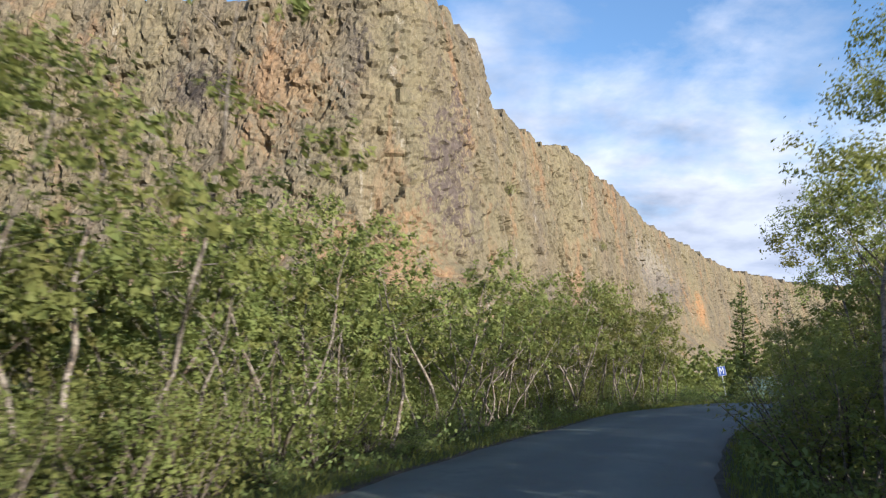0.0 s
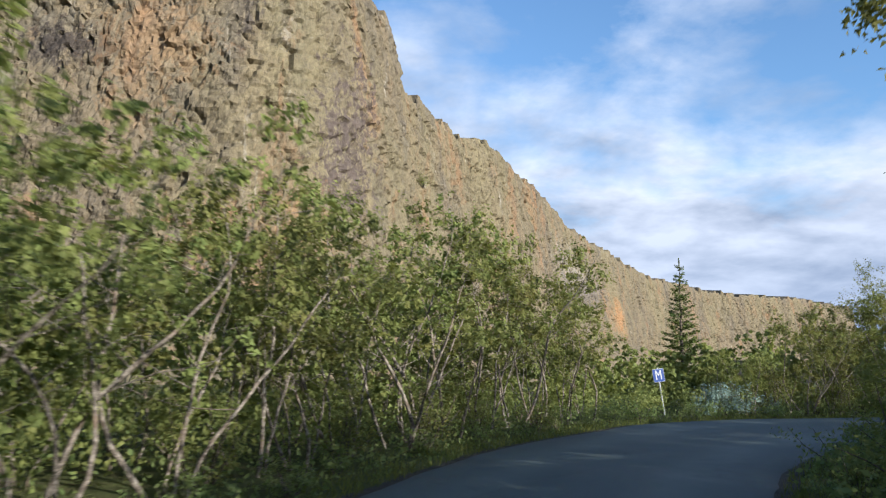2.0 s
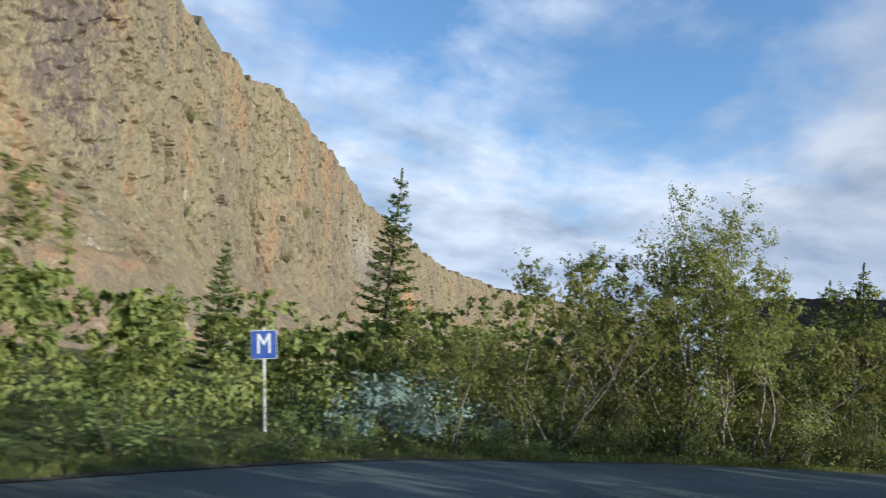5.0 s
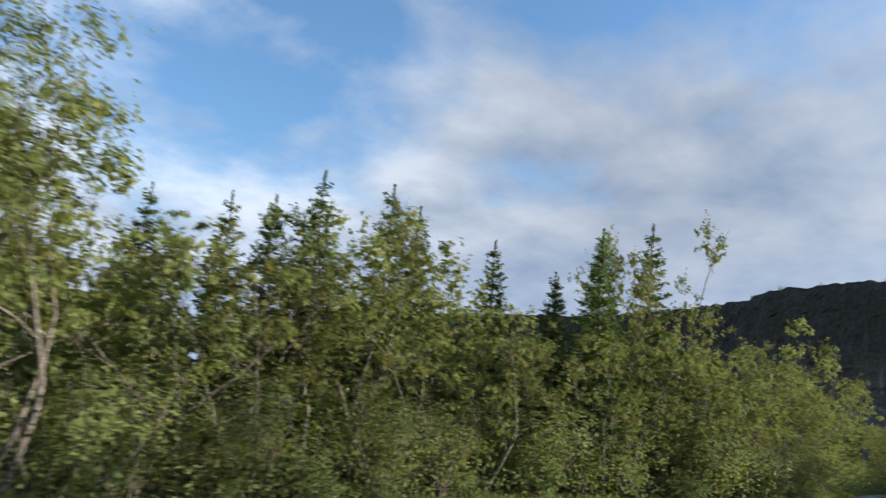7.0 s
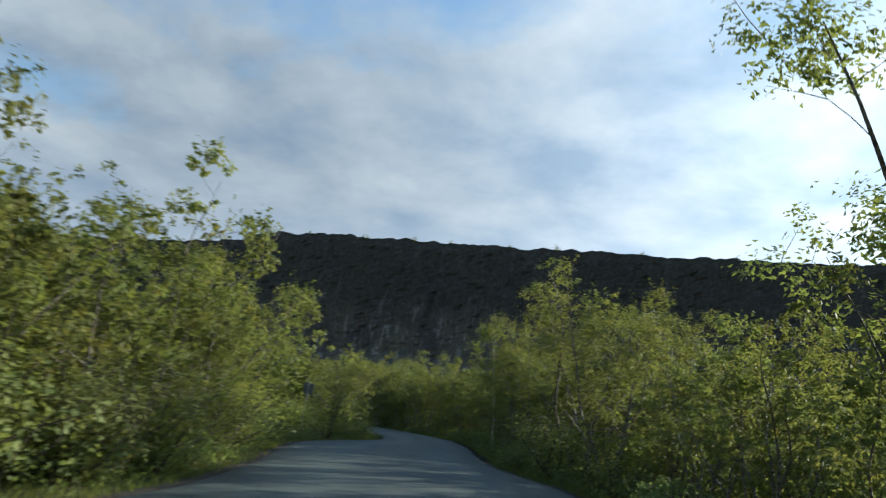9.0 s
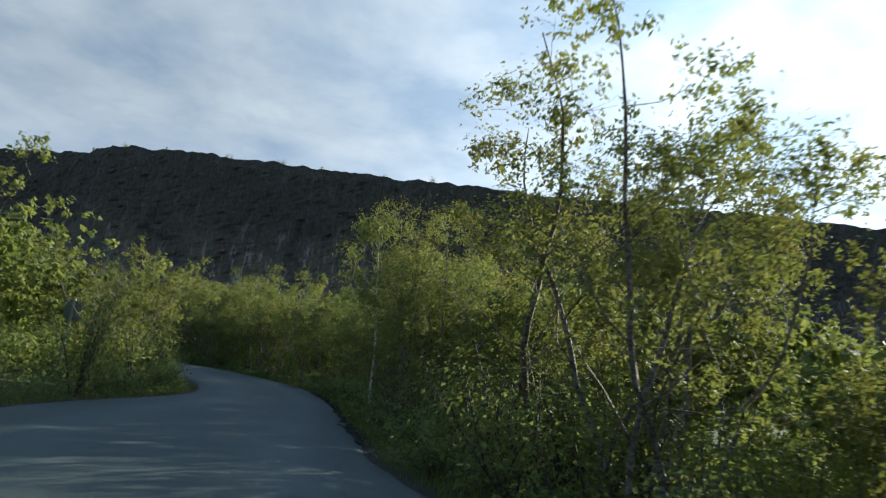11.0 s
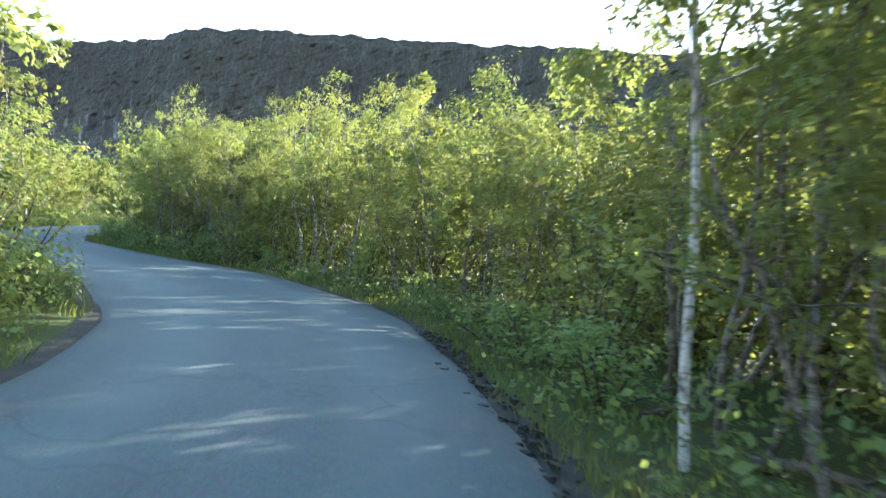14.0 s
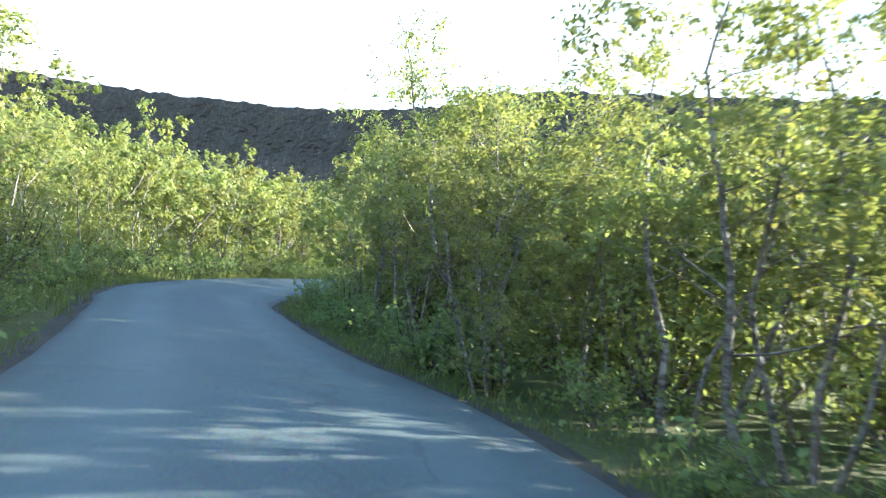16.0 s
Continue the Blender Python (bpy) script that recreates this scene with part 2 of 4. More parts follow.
BIRCH_LEAF = leaf_material("birch_leaves", (0.105, 0.142, 0.044), (0.200, 0.225, 0.072), (0.285, 0.255, 0.085), 0.42)
SHRUB_LEAF = leaf_material("shrub_leaves", (0.102, 0.150, 0.052), (0.172, 0.222, 0.080), (0.240, 0.245, 0.088))
WILLOW_LEAF = leaf_material("willow_leaves", (0.10, 0.155, 0.135), (0.21, 0.28, 0.25), (0.14, 0.20, 0.17), 0.25)
SPRUCE_NEEDLE = leaf_material("spruce_needles", (0.062, 0.105, 0.032), (0.130, 0.178, 0.050), (0.185, 0.200, 0.060), 0.3)
GRASS = leaf_material("grass_blades", (0.080, 0.108, 0.028), (0.145, 0.170, 0.042), (0.225, 0.195, 0.060), 0.40)
BARK = bark_material("birch_bark", (0.27, 0.235, 0.195), (0.075, 0.06, 0.047), 0.48)
BARK_WHITE = bark_material("white_birch_bark", (0.62, 0.58, 0.52), (0.12, 0.10, 0.08), 0.42)
BARK_DARK = bark_material("dark_bark", (0.20, 0.165, 0.13), (0.05, 0.04, 0.032), 0.5)
# the near-black oval at x -32 paints a hollow's shade into the rock
WEST_MARKS = [((4.8, 113, 33), (4.5, 9, 13), (0.105, 0.082, 0.078), 0.85), ((-32, 107, 42), (7, 8, 3.2), (0.055, 0.046, 0.042), 0.9), ((-9.5, 108, 48), (1.9, 7, 5), (0.10, 0.085, 0.075), 0.8),
              ((-20, 107, 43), (7, 7, 8), (0.30, 0.19, 0.105), 0.5), ((-4, 104, 15), (12, 9, 8), (0.31, 0.185, 0.10), 0.6), ((84, 282, 37), (24, 45, 11), (0.27, 0.245, 0.21), 0.65), ((90, 290, 33), (22, 40, 7), (0.10, 0.085, 0.08), 0.6),
              ((-4.6, 108, 45), (0.9, 6, 3), (0.32, 0.28, 0.22), 0.7), ((-38.7, 107, 37), (2.4, 6, 3.5), (0.30, 0.27, 0.22), 0.6), ((120, 345, 29), (9, 14, 8), (0.36, 0.19, 0.09), 0.7)]
ROCK_WEST = rock_material("basalt_sunlit_lichen", (0.190, 0.150, 0.098), (0.122, 0.106, 0.082), (0.25, 0.150, 0.085), 0.055, 0.02, 0.55, WEST_MARKS, relief=0.5)
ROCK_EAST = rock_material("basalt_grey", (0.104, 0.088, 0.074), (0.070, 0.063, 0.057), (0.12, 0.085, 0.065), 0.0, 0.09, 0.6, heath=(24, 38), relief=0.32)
ASPHALT, FLOOR, GRAVEL = asphalt_material(), ground_material(), gravel_material()
STEEL = plain_material("galvanised_steel", (0.34, 0.35, 0.36), 0.45, 0.3)
SIGN_BLUE = plain_material("sign_blue", (0.012, 0.048, 0.22), 0.35, 0.0, 0.12)
SIGN_GREY = plain_material("sign_back_grey", (0.16, 0.18, 0.20), 0.5, 0.2, 0.2)
SIGN_WHITE = plain_material("sign_white", (0.48, 0.49, 0.50), 0.4, 0.0, 0.1)


# ---- geometry helpers ----
def mesh_object(name, verts, faces, mat, smooth=False):
    me = bpy.data.meshes.new(name)
    me.from_pydata([tuple(v) for v in verts] if not isinstance(verts, np.ndarray) else verts.tolist(), [], faces if not isinstance(faces, np.ndarray) else faces.tolist())
    me.materials.append(mat)
    me.polygons.foreach_set("use_smooth", [smooth] * len(me.polygons))
    me.update()
    return new(name, me)


def part(name, bm, mat, parent, label=""):
    me = bpy.data.meshes.new(name)
    bm.to_mesh(me)
    bm.free()
    me.materials.append(mat)
    ob = new(name, me)
    ob.parent = parent
    return tagged(ob, label)


def adopt(ob, parent, label=""):
    ob.parent = parent
    return tagged(ob, label)


def spline(points, step):
    """Catmull-Rom through 2D points, resampled to even steps."""
    p = np.array(points, float)
    p = np.vstack([2 * p[0] - p[1], p, 2 * p[-1] - p[-2]])
    out = []
    for i in range(1, len(p) - 2):
        u = np.linspace(0, 1, 24, endpoint=False)[:, None]
        a, b, c, d = p[i - 1], p[i], p[i + 1], p[i + 2]
        out.append(0.5 * (2 * b + (c - a) * u + (2 * a - 5 * b + 4 * c - d) * u**2 + (3 * b - a - 3 * c + d) * u**3))
    out = np.vstack(out + [p[-2][None]])
    s = np.r_[0, np.cumsum(np.linalg.norm(np.diff(out, axis=0), axis=1))]
    q = np.linspace(0, s[-1], max(2, int(s[-1] / step)))
    return np.stack([np.interp(q, s, out[:, k]) for k in range(out.shape[1])], 1)


def normals_left(line):
    t = np.gradient(line, axis=0)
    t /= np.linalg.norm(t, axis=1)[:, None]
    return np.stack([-t[:, 1], t[:, 0]], 1)


def hash2(i, j, seed):
    h = np.sin(i * 127.1 + j * 311.7 + seed * 74.7) * 43758.5453
    return h - np.floor(h)


def value_noise(x, y, seed):
    i, j = np.floor(x), np.floor(y)
    u, v = x - i, y - j
    u, v = u * u * (3 - 2 * u), v * v * (3 - 2 * v)
    a, b, c, d = hash2(i, j, seed), hash2(i + 1, j, seed), hash2(i, j + 1, seed), hash2(i + 1, j + 1, seed)
    return (a * (1 - u) + b * u) * (1 - v) + (c * (1 - u) + d * u) * v


def fbm(x, y, seed, octaves=4):
    return sum(value_noise(x * 2**k, y * 2**k, seed + k) / 2**k for k in range(octaves)) / (2 - 0.5 ** (octaves - 1))


# ---- ground, road ----
LEFT = [(-4.0, -8), (-1.2, 2), (0.8, 10.0), (2.8, 15.6), (5.2, 21.4), (8.0, 27.9), (11.8, 33.6), (13.9, 36.4), (18.0, 39.3), (21.5, 40.4), (26, 41.4), (34, 41.8), (39.5, 40.9),
        (44.0, 39.5), (50, 39.5), (57.0, 40.2), (59.9, 39.8), (62.4, 39.0), (65, 38.5), (68.3, 38.9), (71.2, 40.1), (75.4, 42.5), (78.9, 45.1), (81.2, 46.8), (84.3, 48.1), (90, 49.4), (100, 50.4), (115, 49.5)]
RIGHT = [(1.0, -8), (3.3, 2), (5.2, 10.0), (7.0, 15.0), (9.0, 19.6), (12.0, 24.8), (15.0, 27.8), (19.6, 30.5), (26.6, 32.8), (36, 33.7), (44, 33.4), (51, 33.3),
         (56, 34.5), (59.5, 34.8), (66.2, 35.2), (71.0, 35.9), (74.2, 37.2), (77.2, 39.2), (79.4, 41.7), (82.1, 44.2), (84.0, 45.3), (88, 46.5), (100, 47.2), (115, 46.0)]
left_line, right_line = spline(LEFT, 0.5), spline(RIGHT, 0.5)


def near_line(x, y, line):
    """Distance from points to a polyline."""
    best = np.full(x.shape, 1e9)
    for a, b in zip(line[:-1:2], line[2::2]):
        ab = b - a
        t = np.clip(((x - a[0]) * ab[0] + (y - a[1]) * ab[1]) / (ab @ ab), 0, 1)
        best = np.minimum(best, np.hypot(x - a[0] - t * ab[0], y - a[1] - t * ab[1]))
    return best


road_polygon = np.vstack([left_line, right_line[::-1]])


def inside_road(x, y):
    p, q = road_polygon, np.roll(road_polygon, -1, 0)
    inside = np.zeros(np.shape(x), bool)
    for a, b in zip(p, q):
        cross = (a[1] > y) != (b[1] > y)
        with np.errstate(divide="ignore", invalid="ignore"):
            at = (b[0] - a[0]) * (y - a[1]) / (b[1] - a[1]) + a[0]
        inside ^= cross & (x < at)
    return inside


def ground_height(x, y):
    edge = np.minimum(near_line(x, y, left_line), near_line(x, y, right_line))
    off = np.where(inside_road(x, y), 0, np.clip((edge - 0.3) / 2.5, 0, 1))
    far = np.clip(edge / 60, 0, 1)
    return -0.05 + off * (0.16 * fbm(x * 0.5, y * 0.5, 3) + 0.10 * fbm(x * 2, y * 2, 8) - 0.06) + far * 1.2 * fbm(x * 0.03, y * 0.03, 5)


def build_ground():
    xs = np.r_[-2500, -1200, -600, -300, np.arange(-150, -24, 8.0), np.arange(-24, 112, 0.95), np.arange(112, 420, 9.0), 600, 1200, 2500]
    ys = np.r_[-2500, -1200, -600, -300, np.arange(-150, -12, 8.0), np.arange(-12, 68, 0.95), np.arange(68, 520, 9.0), 700, 1200, 2500]
    gx, gy = np.meshgrid(xs, ys, indexing="ij")
    gz = ground_height(gx, gy)
    n, m = gx.shape
    idx = np.arange(n * m).reshape(n, m)
    faces = np.stack([idx[:-1, :-1], idx[1:, :-1], idx[1:, 1:], idx[:-1, 1:]], -1).reshape(-1, 4)
    ob = mesh_object("ground", np.stack([gx, gy, gz], -1).reshape(-1, 3), faces, FLOOR, True)
    tagged(ob, "mossy brown-green birch forest floor", "ground", kind="structure")


def strip(name, a, b, za, zb, mat, rows=6):
    """A ribbon between two lines of equal length."""
    t = np.linspace(0, 1, rows)
    v = np.concatenate([np.c_[a * (1 - k) + b * k, za * (1 - k) + zb * k] for k in t]).reshape(rows, len(a), 3)
    idx = np.arange(rows * len(a)).reshape(rows, len(a))
    f = np.stack([idx[:-1, :-1], idx[:-1, 1:], idx[1:, 1:], idx[1:, :-1]], -1).reshape(-1, 4)[:, ::-1]
    return mesh_object(name, v.reshape(-1, 3), f, mat, True)


def build_road():
    count = 420
    # pair the edges by the arc they have both run
    a, b = spline(LEFT, 0.3), spline(RIGHT, 0.3)
    a = a[np.linspace(0, len(a) - 1, count).astype(int)]
    near = np.maximum.accumulate([int(np.argmin(np.linalg.norm(b - p, axis=1))) for p in a]).astype(float)
    near = np.convolve(np.pad(near, 12, mode="edge"), np.hanning(27)[1:-1] / np.hanning(27).sum(), "valid")
    way = normals_left(b)
    nb = np.stack([np.interp(near, np.arange(len(b)), way[:, k]) for k in (0, 1)], 1)
    b = np.stack([np.interp(near, np.arange(len(b)), b[:, k]) for k in (0, 1)], 1)
    k = np.arange(count)
    a = a + normals_left(a) * (0.12 * (fbm(k * 0.35, k * 0, 11) - 0.5))[:, None]
    na = normals_left(a)
    b = b + nb * (0.12 * (fbm(k * 0.35, k * 0, 12) - 0.5))[:, None]
    rows = 25
    t = np.linspace(0, 1, rows)
    v = np.zeros((rows, count, 3))
    for i, u in enumerate(t):
        v[i, :, :2] = a * (1 - u) + b * u
        crown = 0.045 * (1 - (2 * u - 1) ** 2)
        v[i, :, 2] = 0.0 + crown + 0.012 * fbm(v[i, :, 0] * 0.8, v[i, :, 1] * 0.8, 4)
    v[0, :, 2] = v[-1, :, 2] = -0.045
    idx = np.arange(rows * count).reshape(rows, count)
    f = np.stack([idx[:-1, :-1], idx[1:, :-1], idx[1:, 1:], idx[:-1, 1:]], -1).reshape(-1, 4)
    road = mesh_object("road", v.reshape(-1, 3), f, ASPHALT, True)
    road.data.attributes.new("across", "FLOAT", "POINT").data.foreach_set("value", np.repeat(t, count))
    road.data.attributes.new("along", "FLOAT", "POINT").data.foreach_set("value", np.tile(np.arange(count) * 0.4, rows))
    tagged(road, "narrow worn grey asphalt road with crumbling edges", "road", kind="structure")
    for name, line, way, side in (("verge_left", a, na, 1), ("verge_right", b, nb, -1)):
        nrm = way * side
        out = line + nrm * (0.06 + 0.16 * fbm(k * 0.3, k * 0, 21 + side))[:, None]
        inner = line - nrm * 0.10
        ob = strip(name, inner, out, np.full(count, -0.018), np.full(count, -0.03), GRAVEL, 4)
        tagged(ob, "gravel and soil verge beside the asphalt", "road verge", kind="structure")


build_ground()
build_road()

# ---- cliffs ----
def cells(u, v, seed):
    """Uneven cells on a plane: each point's cell number, its offset from the cell's heart, and its distance from the cell's edge."""
    iu, iv = np.floor(u), np.floor(v)
    best = np.full(u.shape, 9.0)
    second = best.copy()
    number, du, dv = np.zeros(u.shape), np.zeros(u.shape), np.zeros(u.shape)
    for a in (-1, 0, 1):
        for b in (-1, 0, 1):
            x, y = iu + a, iv + b
            ou = x + 0.5 + 0.9 * (hash2(x, y, seed) - 0.5) - u
            ov = y + 0.5 + 0.9 * (hash2(x, y, seed + 1) - 0.5) - v
            d = np.hypot(ou, ov)
            closer = d < best
            second = np.where(closer, best, np.minimum(second, d))
            number = np.where(closer, hash2(x, y, seed + 2), number)
            du, dv = np.where(closer, -ou, du), np.where(closer, -ov, dv)
            best = np.minimum(best, d)
    return number, du, dv, second - best


RIM_WEST = [(-150, 104), (-100, 112), (-60, 116), (-20, 113), (-6, 114), (1, 120), (7, 134), (11, 157), (17, 168), (26, 190), (36, 202), (55, 240), (77, 288), (97, 322), (118, 358),
            (139, 396), (162, 428), (198, 468), (242, 502), (300, 530), (385, 583)]
RIM_EAST = [(318, 372), (324, 340), (348, 304), (362, 275), (372, 247), (373, 215), (368, 178), (348, 135), (321, 111), (313, 76), (306, 38), (294, -8), (285, -47), (274, -90), (256, -150), (228, -230), (172, -310), (60, -380)]


def build_cliff(name, rim, side, step, zstep, height, mat, seed, label, low=0.0, rough=1.0, jag=1.0, tall=1.0):
    """A rock face under a rim line. side: +1 if the open air lies to the right of the line's run."""
    line = spline(rim, step)
    nrm = -normals_left(line) * side
    s = np.arange(len(line)) * step
    # the nearest stretch keeps every column, the rest every third
    keep = np.array([i for i, p in enumerate(line) if i % 3 == 0 or (side * step < 0.5 and -72 < p[0] < 62)])
    line, nrm, s = line[keep], nrm[keep], s[keep]
    z = np.r_[np.arange(0, 9, 2.0), np.arange(9, height + zstep, zstep)]
    S, Z = np.meshgrid(s, z, indexing="ij")
    warp_s = S + 3.0 * (fbm(S * 0.12, Z * 0.12, seed) - 0.5) + 1.2 * (fbm(S * 0.5, Z * 0.5, seed + 5) - 0.5)
    warp_z = Z + 5.0 * (fbm(S * 0.1, Z * 0.1, seed + 9) - 0.5) + 2.0 * (fbm(S * 0.45, Z * 0.3, seed + 2) - 0.5)

    def blocks(w, h, k):
        col = np.floor(warp_s / w)
        lay = np.floor(warp_z / h + hash2(col, 0 * col, seed + k) * 3)
        return hash2(col, lay, seed + k + 1)

    top = np.clip((Z - height + 6) / 6, 0, 1)
    depth = 5.0 * (fbm(S * 0.02, Z * 0.015, seed + 3) - 0.5) + 2.0 + rough * 1.6 * (fbm(S * 0.2, Z * 0.12, seed + 7) - 0.5)
    rough = rough * (1 - 0.4 * top)
    for w, h, amp, tilt, gap_depth, k in ((9.0, 15.0, 1.5, 1.6, 0.5, 30), (3.4, 4.6, 1.1, 1.3, 0.55, 40), (1.5, 2.1, 0.6, 0.8, 0.45, 50), (0.8, 1.0, 0.2, 0.3, 0.2, 60)):
        number, du, dv, gap = cells(warp_s / w, warp_z / h / tall, seed + k)
        a = number * 91.7
        depth = depth + rough * (amp * (number - 0.5) + tilt * (du * np.cos(a) + dv * np.sin(a) * 0.8) - gap_depth * np.clip(1 - gap / 0.16, 0, 1))
    number, du, dv, gap = cells(warp_s / 2.0, warp_z / 1.5, seed + 80)
    hollow = np.clip((number - 0.955) * 40, 0, 1) * np.clip(gap * 4, 0, 1)
    number, du, dv, gap = cells(warp_s / 1.2, warp_z / 4.5, seed + 90)
    cleft = np.clip((number - 0.962) * 40, 0, 1) * np.clip(gap * 4, 0, 1)
    depth = depth - rough * (1.9 * hollow + 1.7 * cleft)
    lean = (1 - Z / height)
    talus = np.clip((0.30 - Z / height) / 0.30, 0, 1)
    depth = depth + lean * 9.0 + talus * 16.0
    top = np.clip((Z - height + 2.5) / 2.5, 0, 1)
    depth = depth * (1 - 0.35 * top)
    v = np.zeros((*S.shape, 3))
    v[..., :2] = line[:, None, :] + nrm[:, None, :] * depth[..., None]
    crest = jag * (2.0 * (blocks(4.0, 1e6, 60) - 0.5) + 1.3 * (blocks(1.7, 1e6, 70) - 0.5)) + 2.5 * (fbm(S * 0.03, S * 0, seed + 13) - 0.5)
    crest = crest - low * np.clip(1 - S / 130, 0, 1)
    v[..., 2] = Z * (1 + crest / height * (Z / height) ** 2)
    n, m = S.shape
    # the top runs back onto the plateau
    back = np.concatenate([np.c_[line - nrm * d, v[:, -1, 2] + dz][:, None, :] for d, dz in ((4, 0.4), (14, 1.5), (60, 3.0), (500, 5.0))], 1)
    v = np.concatenate([v, back], 1)
    m += 4
    idx = np.arange(n * m).reshape(n, m)
    f = np.stack([idx[:-1, :-1], idx[1:, :-1], idx[1:, 1:], idx[:-1, 1:]], -1).reshape(-1, 4)
    if side < 0:
        f = f[:, ::-1]
    ob = mesh_object(name, v.reshape(-1, 3), f, mat)
    return tagged(ob, label, "cliff", kind="structure")


cliff_west = build_cliff("cliff_west", RIM_WEST, 1, 0.34, 0.40, 58.8, ROCK_WEST, 2, "tall sunlit tan-brown basalt cliff with cracks and rust stains", rough=0.42, jag=1.25, tall=0.62)
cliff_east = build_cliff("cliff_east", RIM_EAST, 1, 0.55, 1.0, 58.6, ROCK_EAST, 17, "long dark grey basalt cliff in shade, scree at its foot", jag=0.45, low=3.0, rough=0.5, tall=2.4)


# ---- trees ----
class Wood:
    """Collects tapered tubes."""

    def __init__(self):
        self.v, self.f, self.n = [], [], 0

    def tube(self, path, radii, sides=6):
        path = np.asarray(path, float)
        t = np.gradient(path, axis=0)
        t /= np.linalg.norm(t, axis=1)[:, None] + 1e-9
        ref = np.where(np.abs(t[:, 2:3]) > 0.9, np.array([[1.0, 0, 0]]), np.array([[0, 0, 1.0]]))
        u = np.cross(t, ref)
        u /= np.linalg.norm(u, axis=1)[:, None] + 1e-9
        w = np.cross(t, u)
        a = np.linspace(0, 2 * np.pi, sides, endpoint=False)
        ring = path[:, None] + np.asarray(radii)[:, None, None] * (np.cos(a)[None, :, None] * u[:, None] + np.sin(a)[None, :, None] * w[:, None])
        k = len(path)
        idx = self.n + np.arange(k * sides).reshape(k, sides)
        nxt = np.roll(idx, -1, 1)
        self.f.append(np.stack([idx[:-1], nxt[:-1], nxt[1:], idx[1:]], -1).reshape(-1, 4))
        self.v.append(ring.reshape(-1, 3))
        self.n += k * sides

    def make(self, name, mat):
        return mesh_object(name, np.vstack(self.v), np.vstack(self.f), mat, True)


def leaf_mesh(name, centres, sizes, rng, mat, droop=0.3, slim=0.62, corners=4, facing=None):
    """Many small folded leaf blades round the given centres."""
    n = len(centres)
    d = rng.normal(size=(n, 3))
    d[:, 2] -= droop
    d /= np.linalg.norm(d, axis=1)[:, None]
    e = np.cross(d, rng.normal(size=(n, 3)) if facing is None else facing + rng.normal(size=(n, 3)) * 0.55)
    e /= np.linalg.norm(e, axis=1)[:, None]
    if facing is not None:
        d = np.cross(e, facing + rng.normal(size=(n, 3)) * 0.35)
        d /= np.linalg.norm(d, axis=1)[:, None]
    s = np.asarray(sizes)[:, None]
    v = np.stack([centres - d * s * 0.5, centres + e * s * slim * 0.5 + d * s * 0.02, centres + d * s * 0.5, centres - e * s * slim * 0.5 + d * s * 0.02], 1)
    if corners == 3:
        v = np.stack([centres - d * s * 0.5 - e * s * slim * 0.6, centres + d * s * 0.6, centres - d * s * 0.3 + e * s * slim * 0.6], 1)
    f = np.arange(corners * n).reshape(n, corners)
    return mesh_object(name, v.reshape(-1, 3), f, mat)


def grow(rng, start, direction, length, steps, bend, lift=0.0):
    p, d = np.array(start, float), np.array(direction, float)
    d /= np.linalg.norm(d)
    out = [p]
    for _ in range(steps):
        d = d + rng.normal(size=3) * bend + (0, 0, lift)
        d /= np.linalg.norm(d)
        p = p + d * length / steps
        out.append(p)
    return np.array(out)


CROWNS = {}


